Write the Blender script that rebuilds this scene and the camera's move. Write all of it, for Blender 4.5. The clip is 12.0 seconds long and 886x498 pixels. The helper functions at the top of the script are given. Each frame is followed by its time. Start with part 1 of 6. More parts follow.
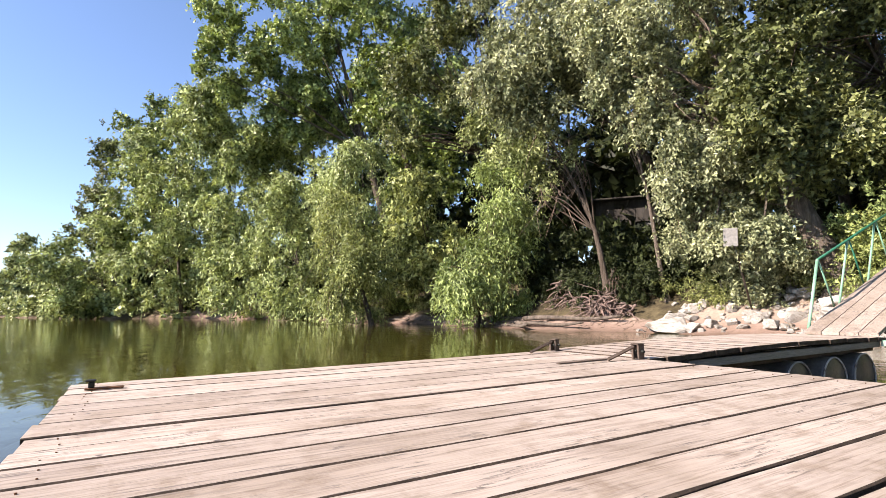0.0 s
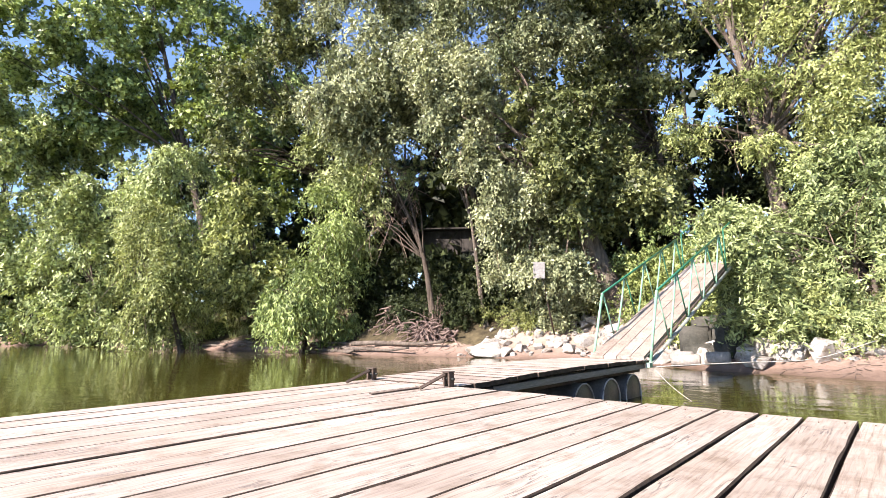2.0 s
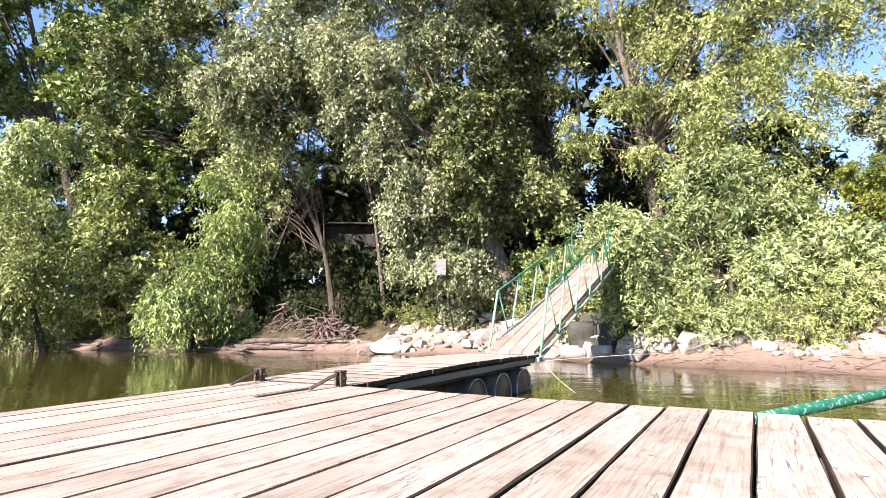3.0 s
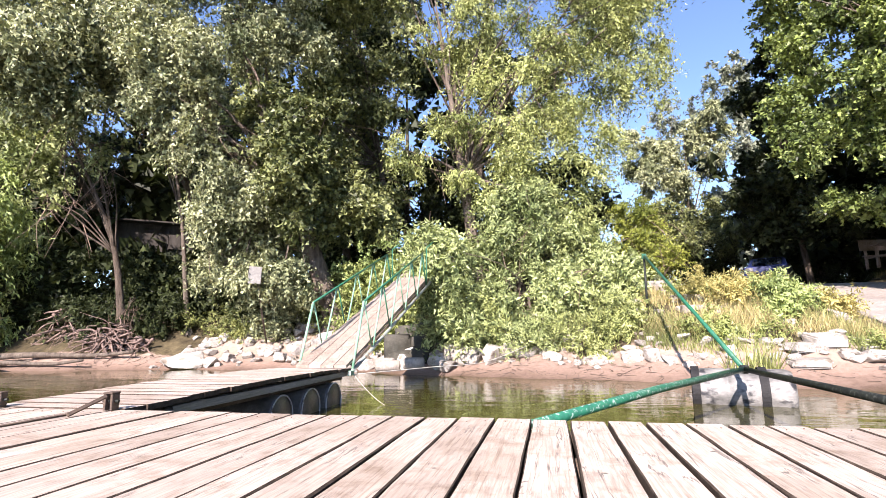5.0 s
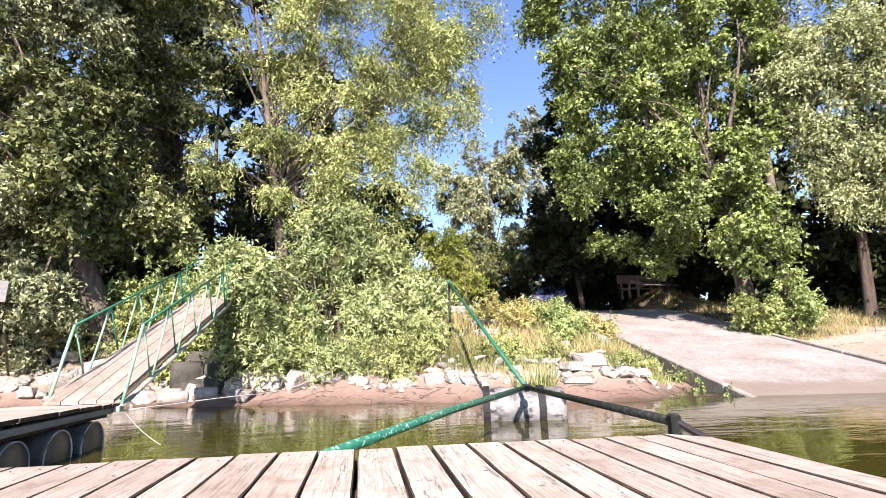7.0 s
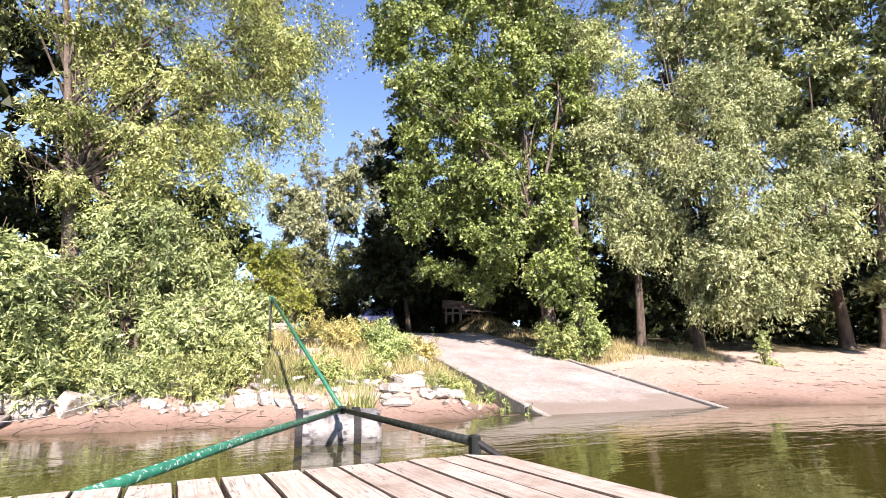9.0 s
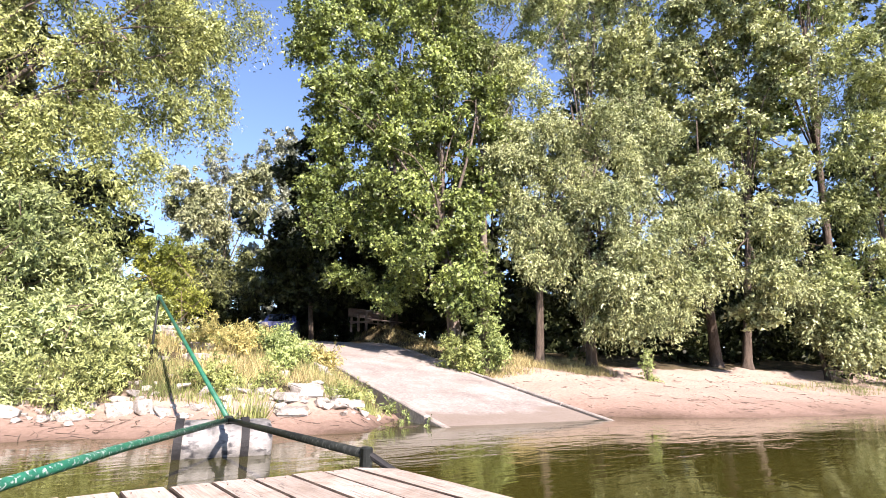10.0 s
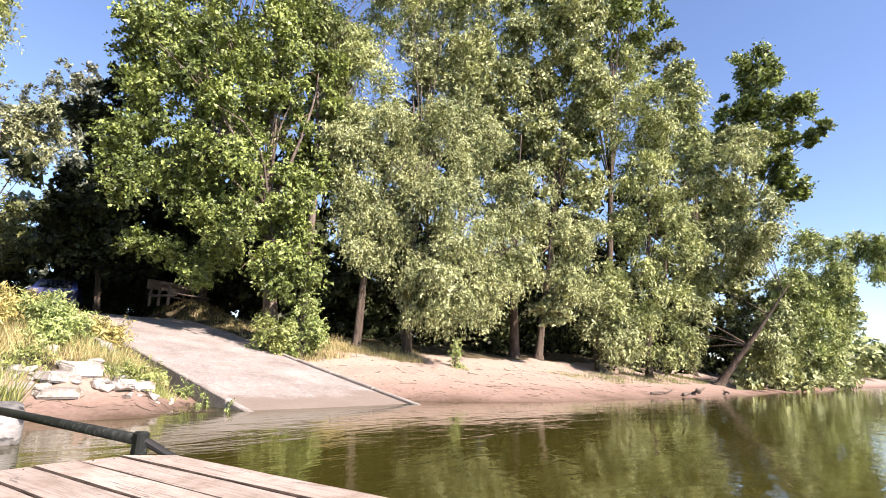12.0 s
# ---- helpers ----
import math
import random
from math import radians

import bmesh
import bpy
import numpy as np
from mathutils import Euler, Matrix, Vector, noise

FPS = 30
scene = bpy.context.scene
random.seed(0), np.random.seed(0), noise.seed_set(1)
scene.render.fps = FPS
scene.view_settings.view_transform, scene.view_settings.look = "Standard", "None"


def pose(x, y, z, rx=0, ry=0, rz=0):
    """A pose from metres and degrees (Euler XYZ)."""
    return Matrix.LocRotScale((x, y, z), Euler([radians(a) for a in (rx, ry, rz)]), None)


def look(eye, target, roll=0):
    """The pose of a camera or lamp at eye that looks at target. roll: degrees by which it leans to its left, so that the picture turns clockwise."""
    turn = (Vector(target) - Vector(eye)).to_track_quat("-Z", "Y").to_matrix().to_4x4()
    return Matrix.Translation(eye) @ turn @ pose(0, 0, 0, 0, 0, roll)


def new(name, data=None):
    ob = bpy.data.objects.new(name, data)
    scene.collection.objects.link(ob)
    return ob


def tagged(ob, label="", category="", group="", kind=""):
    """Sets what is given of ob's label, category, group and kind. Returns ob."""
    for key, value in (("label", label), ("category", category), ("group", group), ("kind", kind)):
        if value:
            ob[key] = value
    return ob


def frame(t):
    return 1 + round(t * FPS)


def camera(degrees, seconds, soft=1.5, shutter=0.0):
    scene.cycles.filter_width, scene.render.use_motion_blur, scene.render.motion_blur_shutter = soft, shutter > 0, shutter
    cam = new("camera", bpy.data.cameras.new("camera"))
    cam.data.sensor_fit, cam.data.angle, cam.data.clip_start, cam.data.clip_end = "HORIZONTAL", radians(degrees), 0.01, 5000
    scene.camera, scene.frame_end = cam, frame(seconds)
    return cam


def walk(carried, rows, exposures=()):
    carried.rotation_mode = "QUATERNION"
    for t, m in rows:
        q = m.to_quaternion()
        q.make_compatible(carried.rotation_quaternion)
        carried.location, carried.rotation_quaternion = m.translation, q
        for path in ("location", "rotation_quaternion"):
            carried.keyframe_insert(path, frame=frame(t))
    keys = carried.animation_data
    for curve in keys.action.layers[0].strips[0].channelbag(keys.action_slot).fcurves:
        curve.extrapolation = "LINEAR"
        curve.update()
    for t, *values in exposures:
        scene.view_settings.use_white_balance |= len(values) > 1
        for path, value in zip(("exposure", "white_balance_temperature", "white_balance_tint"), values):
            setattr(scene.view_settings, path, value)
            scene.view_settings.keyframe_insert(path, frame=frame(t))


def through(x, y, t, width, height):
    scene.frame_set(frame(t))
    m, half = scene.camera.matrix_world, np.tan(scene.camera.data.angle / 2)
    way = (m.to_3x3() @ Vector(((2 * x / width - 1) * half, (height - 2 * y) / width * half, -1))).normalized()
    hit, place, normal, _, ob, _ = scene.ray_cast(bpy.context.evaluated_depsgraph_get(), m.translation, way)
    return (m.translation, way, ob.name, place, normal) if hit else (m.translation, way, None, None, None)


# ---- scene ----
cam = camera(80.9, 12.0, soft=0.75)
PATH = [
    (0, (1.319, 0.999, 0.874), (-0.397, 2.003, 1.092), -0.8),
    (0.5, (1.327, 1.021, 0.883), (-0.323, 2.121, 1.143), -0.8),
    (1, (1.339, 1.04, 0.885), (-0.224, 2.252, 1.179), -0.7),
    (1.5, (1.378, 1.055, 0.898), (-0.071, 2.398, 1.206), -0.6),
    (2, (1.366, 1.101, 0.911), (0.059, 2.585, 1.212), -0.6),
    (2.5, (1.377, 1.133, 0.929), (0.215, 2.736, 1.211), -0.7),
    (3, (1.403, 1.167, 0.929), (0.389, 2.869, 1.209), -0.9),
    (5, (1.479, 1.238, 0.944), (1.086, 3.173, 1.259), -0.6),
    (5.5, (1.505, 1.254, 0.949), (1.293, 3.212, 1.302), -0.8),
    (6, (1.55, 1.295, 0.947), (1.52, 3.26, 1.32), -1.1),
    (6.5, (1.568, 1.32, 0.945), (1.71, 3.279, 1.323), -1.3),
    (7, (1.586, 1.321, 0.951), (1.889, 3.259, 1.341), -1.5),
    (9, (1.682, 1.358, 0.954), (2.58, 3.087, 1.406), -0.8),
    (9.5, (1.742, 1.414, 0.942), (2.785, 3.054, 1.417), -0.3),
    (10, (1.769, 1.42, 0.943), (2.949, 2.958, 1.432), 0.3),
    (10.5, (1.796, 1.425, 0.942), (3.099, 2.862, 1.428), 0.7),
    (11, (1.823, 1.445, 0.93), (3.238, 2.777, 1.407), 1.0),
    (11.5, (1.839, 1.44, 0.933), (3.367, 2.644, 1.399), 1.6),
    (12, (1.868, 1.443, 0.921), (3.498, 2.512, 1.369), 1.7),
]
walk(cam, [(t, look(eye, target, roll)) for t, eye, target, roll in PATH], exposures=[(0, 1.36, 6850, 20), (0.6, 1.45, 6750, 20), (1.4, 1.68, 6600, 20), (2.5, 1.70, 6500, 20), (5, 1.64, 6500, 24), (7, 1.58, 6500, 24), (9.5, 1.64, 6650, 25), (11, 1.67, 6700, 25), (12, 1.53, 6850, 24)])

# ---- sky and sun ----
SUN_AZ, SUN_EL = radians(190.0), radians(36.0)
world = bpy.data.worlds.new("sky")
world.use_nodes = True
scene.world = world
wn = world.node_tree.nodes
sky = wn.new("ShaderNodeTexSky")
sky.sky_type = "NISHITA"
sky.sun_disc = False
sky.sun_elevation, sky.sun_rotation = SUN_EL, SUN_AZ
sky.air_density, sky.dust_density, sky.ozone_density = 1.0, 0.2, 4.5
wn["Background"].inputs["Strength"].default_value = 0.1
world.node_tree.links.new(sky.outputs["Color"], wn["Background"].inputs["Color"])
sun_dir = Vector((math.sin(SUN_AZ) * math.cos(SUN_EL), math.cos(SUN_AZ) * math.cos(SUN_EL), math.sin(SUN_EL)))
sun = new("sun", bpy.data.lights.new("sun", "SUN"))
sun.data.energy, sun.data.angle, sun.data.color = 5.0, radians(0.55), (1.0, 0.94, 0.84)
sun.matrix_world = look(sun_dir * 200, (0, 0, 0))


# ---- materials ----
def material(name, rough=0.8, metal=0.0, spec=0.3):
    m = bpy.data.materials.new(name)
    m.use_nodes = True
    b = m.node_tree.nodes["Principled BSDF"]
    b.inputs["Roughness"].default_value, b.inputs["Metallic"].default_value = rough, metal
    b.inputs["Specular IOR Level"].default_value = spec
    return m, m.node_tree.nodes, m.node_tree.links, b


def node(nodes, kind, **values):
    n = nodes.new(kind)
    for key, value in values.items():
        n.inputs[key.replace("_", " ")].default_value = value
    return n


def coords(nodes, links, scale, where="Object"):
    tc = nodes.new("ShaderNodeTexCoord")
    mp = nodes.new("ShaderNodeMapping")
    mp.inputs["Scale"].default_value = scale
    links.new(tc.outputs[where], mp.inputs["Vector"])
    return mp.outputs["Vector"]


def ramp(nodes, links, source, stops):
    r = nodes.new("ShaderNodeValToRGB")
    e = r.color_ramp.elements
    while len(e) < len(stops):
        e.new(0.5)
    for k, (p, c) in enumerate(stops):
        e[k].position, e[k].color = p, (*c, 1)
    links.new(source, r.inputs["Fac"])
    return r.outputs["Color"]


def mix(nodes, links, a, b, fac, how="MIX"):
    m = nodes.new("ShaderNodeMix")
    m.data_type, m.blend_type = "RGBA", how
    for socket, value in ((m.inputs[0], fac), (m.inputs[6], a), (m.inputs[7], b)):
        if isinstance(value, (int, float)):
            socket.default_value = value
        elif isinstance(value, tuple):
            socket.default_value = (*value, 1)
        else:
            links.new(value, socket)
    return m.outputs[2]


def bump(nodes, links, b, height, strength, distance):
    n = node(nodes, "ShaderNodeBump", Strength=strength, Distance=distance)
    links.new(height, n.inputs["Height"])
    links.new(n.outputs["Normal"], b.inputs["Normal"])


def speckled(name, dark, light, scale=(3, 3, 3), fine=14.0, rough=0.85, metal=0.0, spec=0.3, relief=0.4, depth=0.02, where="Object", stain=None, per_object=0.0):
    """A surface with broad stains, fine grain and relief."""
    m, n, l, b = material(name, rough, metal, spec)
    v = coords(n, l, scale, where)
    broad = node(n, "ShaderNodeTexNoise", Scale=1.0, Detail=5.0, Roughness=0.6)
    grain = node(n, "ShaderNodeTexNoise", Scale=fine, Detail=6.0, Roughness=0.7)
    l.new(v, broad.inputs["Vector"])
    l.new(v, grain.inputs["Vector"])
    col = ramp(n, l, broad.outputs["Fac"], [(0.3, dark), (0.7, light)])
    tone = ramp(n, l, grain.outputs["Fac"], [(0.3, (0.62, 0.62, 0.62)), (0.7, (1.12, 1.12, 1.12))])
    col = mix(n, l, col, tone, 1.0, "MULTIPLY")
    if stain:
        s = node(n, "ShaderNodeTexNoise", Scale=2.3, Detail=3.0)
        l.new(v, s.inputs["Vector"])
        f = ramp(n, l, s.outputs["Fac"], [(0.55, (0, 0, 0)), (0.66, (1, 1, 1))])
        col = mix(n, l, col, stain, f)
    if per_object:
        oi = n.new("ShaderNodeObjectInfo")
        t = ramp(n, l, oi.outputs["Random"], [(0.0, (1 - per_object,) * 3), (1.0, (1 + per_object * 0.5,) * 3)])
        col = mix(n, l, col, t, 1.0, "MULTIPLY")
    l.new(col, b.inputs["Base Color"])
    bump(n, l, b, grain.outputs["Fac"], relief, depth)
    return m


def plank_wood(name, dark, light, along=(7, 0.5, 7)):
    """Weathered boards: stretched grain, hairline cracks, knots and specks, stains, each board its own tone."""
    m, n, l, b = material(name, 0.75, 0.0, 0.3)
    oi = n.new("ShaderNodeObjectInfo")
    tc = n.new("ShaderNodeTexCoord")
    off = n.new("ShaderNodeVectorMath")
    off.operation = "ADD"
    l.new(tc.outputs["Object"], off.inputs[0])
    sc = n.new("ShaderNodeVectorMath")
    sc.operation = "SCALE"
    sc.inputs[0].default_value = (17.0, 31.0, 5.0)
    l.new(oi.outputs["Random"], sc.inputs["Scale"])
    l.new(sc.outputs["Vector"], off.inputs[1])

    def stretched(k):
        mp = n.new("ShaderNodeMapping")
        mp.inputs["Scale"].default_value = tuple(a * k if a > 1 else a for a in along)
        l.new(off.outputs["Vector"], mp.inputs["Vector"])
        return mp.outputs["Vector"]

    def noise_of(vector, **values):
        t = node(n, "ShaderNodeTexNoise", **values)
        l.new(vector, t.inputs["Vector"])
        return t.outputs["Fac"]

    long, plain = stretched(1.0), off.outputs["Vector"]
    grain = noise_of(long, Scale=9.0, Detail=8.0, Roughness=0.68, Distortion=0.5)
    lines = noise_of(stretched(3.0), Scale=5.0, Detail=4.0, Roughness=0.6, Distortion=0.3)
    crack = noise_of(long, Scale=1.7, Detail=4.0, Roughness=0.55, Distortion=0.4)
    where = noise_of(plain, Scale=2.6, Detail=3.0)
    blot = noise_of(plain, Scale=5.5, Detail=6.0, Roughness=0.7)
    broad = noise_of(plain, Scale=1.3, Detail=4.0)
    col = ramp(n, l, grain, [(0.22, tuple(c * 0.8 for c in dark)), (0.42, tuple(0.5 * (c + d) for c, d in zip(dark, light))), (0.52, light), (0.8, tuple(min(1, c * 1.12) for c in light))])
    col = mix(n, l, col, ramp(n, l, lines, [(0.34, (0.74, 0.7, 0.66)), (0.46, (1, 1, 1)), (0.7, (1.06, 1.06, 1.06))]), 1.0, "MULTIPLY")
    col = mix(n, l, col, ramp(n, l, blot, [(0.33, (0.72, 0.68, 0.63)), (0.48, (1, 1, 1)), (0.75, (1.08, 1.07, 1.06))]), 1.0, "MULTIPLY")
    col = mix(n, l, col, ramp(n, l, broad, [(0.32, (0.78, 0.74, 0.69)), (0.6, (1.07, 1.05, 1.03))]), 1.0, "MULTIPLY")
    each = ramp(n, l, oi.outputs["Random"], [(0.0, (0.85, 0.83, 0.81)), (0.5, (1.0, 0.98, 0.96)), (1.0, (1.08, 1.07, 1.06))])
    col = mix(n, l, col, each, 1.0, "MULTIPLY")
    thin = ramp(n, l, crack, [(0.485, (0, 0, 0)), (0.492, (1, 1, 1)), (0.497, (1, 1, 1)), (0.504, (0, 0, 0))])
    thin = mix(n, l, thin, ramp(n, l, where, [(0.44, (0, 0, 0)), (0.54, (1, 1, 1))]), 1.0, "MULTIPLY")
    spots = node(n, "ShaderNodeTexVoronoi", Scale=6.0, Randomness=1.0)
    l.new(plain, spots.inputs["Vector"])
    cell = n.new("ShaderNodeSeparateColor")
    l.new(spots.outputs["Color"], cell.inputs["Color"])
    dot = ramp(n, l, spots.outputs["Distance"], [(0.05, (1, 1, 1)), (0.085, (0, 0, 0))])
    dot = mix(n, l, dot, ramp(n, l, cell.outputs["Red"], [(0.66, (0, 0, 0)), (0.7, (1, 1, 1))]), 1.0, "MULTIPLY")
    col = mix(n, l, col, tuple(c * 0.5 for c in dark), thin)
    col = mix(n, l, col, tuple(c * 0.42 for c in dark), dot)
    l.new(col, b.inputs["Base Color"])
    bump(n, l, b, grain, 0.6, 0.006)
    return m


def leaf_material(name, dark, light, glow, gloss=0.35, through=0.17):
    """Leaves: each its own tone, patches of tone through the crown, light passing through."""
    m, n, l, b = material(name, 0.5, 0.0, gloss)
    g = n.new("ShaderNodeNewGeometry")
    v = coords(n, l, (0.45, 0.45, 0.45))
    patch = node(n, "ShaderNodeTexNoise", Scale=1.0, Detail=3.0)
    l.new(v, patch.inputs["Vector"])
    col = ramp(n, l, g.outputs["Random Per Island"], [(0.0, tuple(c * 0.65 for c in dark)), (0.3, tuple(c * 0.6 + d * 0.33 for c, d in zip(dark, light))), (0.72, tuple(c * 0.97 for c in light)), (1.0, tuple(min(1.0, c * 1.14) for c in light))])
    tone = ramp(n, l, patch.outputs["Fac"], [(0.32, (0.44, 0.5, 0.42)), (0.5, (0.9, 0.92, 0.88)), (0.68, (1.22, 1.22, 1.18))])
    col = mix(n, l, col, tone, 1.0, "MULTIPLY")
    l.new(col, b.inputs["Base Color"])
    tr = n.new("ShaderNodeBsdfTranslucent")
    l.new(mix(n, l, col, glow, 1.0, "MULTIPLY"), tr.inputs["Color"])
    ms = n.new("ShaderNodeMixShader")
    ms.inputs[0].default_value = through
    l.new(b.outputs[0], ms.inputs[1])
    l.new(tr.outputs[0], ms.inputs[2])
    l.new(ms.outputs[0], n["Material Output"].inputs["Surface"])
    return m


DECK_WOOD = plank_wood("weathered pale deck boards", (0.285, 0.24, 0.207), (0.42, 0.37, 0.328))
RAMP_WOOD = plank_wood("weathered gangway boards", (0.2, 0.165, 0.14), (0.315, 0.272, 0.238))
WALK_WOOD = plank_wood("weathered crosswise boards", (0.31, 0.262, 0.226), (0.43, 0.378, 0.338), (7, 0.5, 7))
# Board sides: weathered edge tone, with the gaps' shade put into the colour.
EDGE_WOOD = speckled("dark weathered board edges with gap shade in the colour", (0.035, 0.024, 0.017), (0.1, 0.072, 0.052), (9, 9, 9), 8)
BEAM_WOOD = speckled("dark damp timber", (0.07, 0.05, 0.04), (0.16, 0.12, 0.09), (3, 3, 12), 10)
GREY_BEAM = speckled("grey weathered beam", (0.22, 0.2, 0.17), (0.36, 0.33, 0.29), (4, 0.8, 8), 9)
GREEN_PAINT = speckled("green painted steel", (0.01, 0.09, 0.05), (0.018, 0.17, 0.092), (7, 7, 7), 9, 0.45, 0.0, 0.5, 0.15, 0.004, stain=(0.035, 0.12, 0.08))
CHIPPED_GREEN = speckled("chipped green pole paint", (0.01, 0.09, 0.055), (0.016, 0.16, 0.09), (16, 16, 16), 6, 0.4, 0.0, 0.5, 0.15, 0.004, stain=(0.3, 0.36, 0.32))
PALE_GREEN = speckled("faded pale green paint", (0.13, 0.3, 0.19), (0.26, 0.46, 0.32), (4, 4, 4), 12, 0.55, 0.0, 0.4, 0.2, 0.004, stain=(0.3, 0.36, 0.3))
STEEL_GREY = speckled("weathered grey-green paint", (0.16, 0.2, 0.17), (0.33, 0.36, 0.32), (5, 5, 5), 10, 0.6, 0.0, 0.35, 0.25, 0.004, stain=(0.2, 0.15, 0.11))
BLACK_STEEL = speckled("black worn steel", (0.007, 0.008, 0.007), (0.02, 0.024, 0.02), (14, 14, 14), 8, 0.55, 0.0, 0.25, 0.2, 0.004, stain=(0.045, 0.05, 0.042))
RUST = speckled("rusty iron", (0.09, 0.04, 0.02), (0.2, 0.1, 0.05), (8, 8, 8), 12, 0.8, 0.4)
WHITE_DRUM = speckled("scuffed white plastic drum", (0.05, 0.05, 0.046), (0.31, 0.3, 0.28), (3, 5, 5), 3, 0.45, 0.0, 0.4, 0.3, 0.02, stain=(0.03, 0.03, 0.032))
GREY_DRUM = speckled("grey plastic drum", (0.06, 0.052, 0.044), (0.15, 0.13, 0.11), (4, 4, 4), 7, 0.4, 0.0, 0.4, 0.2, 0.01)
CAP_GREY = speckled("dull grey plastic", (0.1, 0.085, 0.07), (0.22, 0.2, 0.17), (5, 5, 5), 8, 0.45)
# Shed boards darkened to stand for the trees' shade over the hollow.
SHADED_BOARD = speckled("boards with tree shade in the colour", (0.03, 0.026, 0.022), (0.075, 0.066, 0.058), (6, 6, 1), 9)
RUBBER = speckled("black rubber", (0.012, 0.012, 0.012), (0.025, 0.024, 0.024), (6, 6, 6), 10, 0.7)
ROPE = speckled("pale rope", (0.45, 0.42, 0.36), (0.7, 0.66, 0.58), (20, 20, 20), 8, 0.9)
STONE = speckled("pale limestone", (0.35, 0.32, 0.28), (0.6, 0.56, 0.505), (2.2, 2.2, 2.2), 6, 0.9, 0, 0.2, 0.7, 0.05, stain=(0.24, 0.2, 0.155), per_object=0.3)
CONCRETE = speckled("worn concrete slab", (0.225, 0.196, 0.172), (0.385, 0.345, 0.312), (0.8, 0.8, 0.8), 16, 0.9, 0, 0.2, 0.6, 0.02, stain=(0.25, 0.215, 0.188))
KERB = speckled("dirty concrete edge", (0.22, 0.195, 0.17), (0.38, 0.345, 0.3), (2, 2, 2), 9, 0.9, 0, 0.2, 0.6, 0.03)
# Stone tone lowered to carry the gangway's shade on the steps.
SHADED_STONE = speckled("stone with gangway shade in the colour", (0.03, 0.03, 0.022), (0.095, 0.088, 0.072), (3, 3, 3), 9)
GREY_WALL = speckled("grey mossy concrete", (0.12, 0.12, 0.11), (0.24, 0.23, 0.21), (1, 1, 1), 9)
BARK = speckled("furrowed grey-brown bark", (0.06, 0.046, 0.036), (0.17, 0.135, 0.105), (9, 9, 1.6), 5, 0.95, 0, 0.15, 1.0, 0.06)
PALE_BARK = speckled("pale grey bark", (0.09, 0.072, 0.058), (0.25, 0.205, 0.165), (8, 8, 1.5), 5, 0.95, 0, 0.15, 1.0, 0.06)
TWIG = speckled("bare brown twigs", (0.1, 0.07, 0.052), (0.26, 0.19, 0.145), (8, 8, 8), 5, 0.9)
ROOT = speckled("bleached reddish roots", (0.09, 0.058, 0.05), (0.3, 0.22, 0.185), (8, 8, 8), 5, 0.9)
LEAF_POPLAR = leaf_material("glossy poplar leaves", (0.042, 0.06, 0.018), (0.29, 0.36, 0.105), (1.2, 1.12, 0.6), 0.4)
LEAF_LIGHT = leaf_material("sunny willow leaves", (0.125, 0.152, 0.055), (0.5, 0.57, 0.255), (1.15, 1.08, 0.7), 0.25)
# Muted and bluish: the haze of distance is mixed into this leaf colour.
LEAF_FAR = leaf_material("far green leaves with haze in the colour", (0.1, 0.112, 0.08), (0.31, 0.335, 0.25), (1.1, 1.06, 0.9), 0.2)
LEAF_OLIVE = leaf_material("muted olive leaves", (0.042, 0.052, 0.022), (0.26, 0.285, 0.115), (1.12, 1.06, 0.7), 0.3)
LEAF_WILLOW = leaf_material("pale green willow leaves", (0.088, 0.106, 0.035), (0.445, 0.485, 0.19), (1.15, 1.08, 0.7), 0.25)
LEAF_SHRUB = leaf_material("narrow green willow shrub leaves", (0.052, 0.074, 0.024), (0.425, 0.485, 0.215), (1.15, 1.08, 0.7), 0.25)
LEAF_BRIGHT = leaf_material("fresh green willow leaves", (0.1, 0.14, 0.042), (0.41, 0.49, 0.185), (1.15, 1.12, 0.6), 0.3)
LEAF_SILVER = leaf_material("silvery grey-green leaves", (0.085, 0.094, 0.05), (0.45, 0.475, 0.275), (1.12, 1.06, 0.8), 0.25)
LEAF_PALE = leaf_material("pale dusty willow leaves", (0.105, 0.118, 0.05), (0.485, 0.525, 0.27), (1.12, 1.06, 0.8), 0.25)
# Leaf albedo cut far down, so deep woodland shade sits in the colour.
LEAF_SHADED = leaf_material("green leaves with woodland shade in the colour", (0.015, 0.022, 0.009), (0.052, 0.065, 0.026), (1.15, 1.1, 0.7), 0.15)
LEAF_YELLOW = leaf_material("yellow-green leaves", (0.125, 0.15, 0.042), (0.4, 0.445, 0.16), (1.1, 1.08, 0.6), 0.3)
LEAF_LIME = leaf_material("lime-yellow leaves", (0.12, 0.14, 0.022), (0.36, 0.385, 0.075), (1.1, 1.08, 0.6), 0.3)
LEAF_GOLD = leaf_material("golden dry weed leaves", (0.2, 0.18, 0.05), (0.5, 0.43, 0.17), (1.1, 1.0, 0.6), 0.25)
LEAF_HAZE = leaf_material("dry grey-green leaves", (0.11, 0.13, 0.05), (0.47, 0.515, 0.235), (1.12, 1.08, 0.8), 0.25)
GRASS = leaf_material("mixed green grass", (0.11, 0.13, 0.035), (0.32, 0.34, 0.13), (1.1, 1.1, 0.6), 0.3)
STRAW = leaf_material("dry yellow grass", (0.24, 0.195, 0.085), (0.5, 0.42, 0.21), (1.1, 1.0, 0.7), 0.25)
CAR_PAINT = speckled("dark blue car paint", (0.01, 0.017, 0.07), (0.015, 0.026, 0.11), (1, 1, 1), 4, 0.4, 0.0, 0.3, 0.0, 0.001)
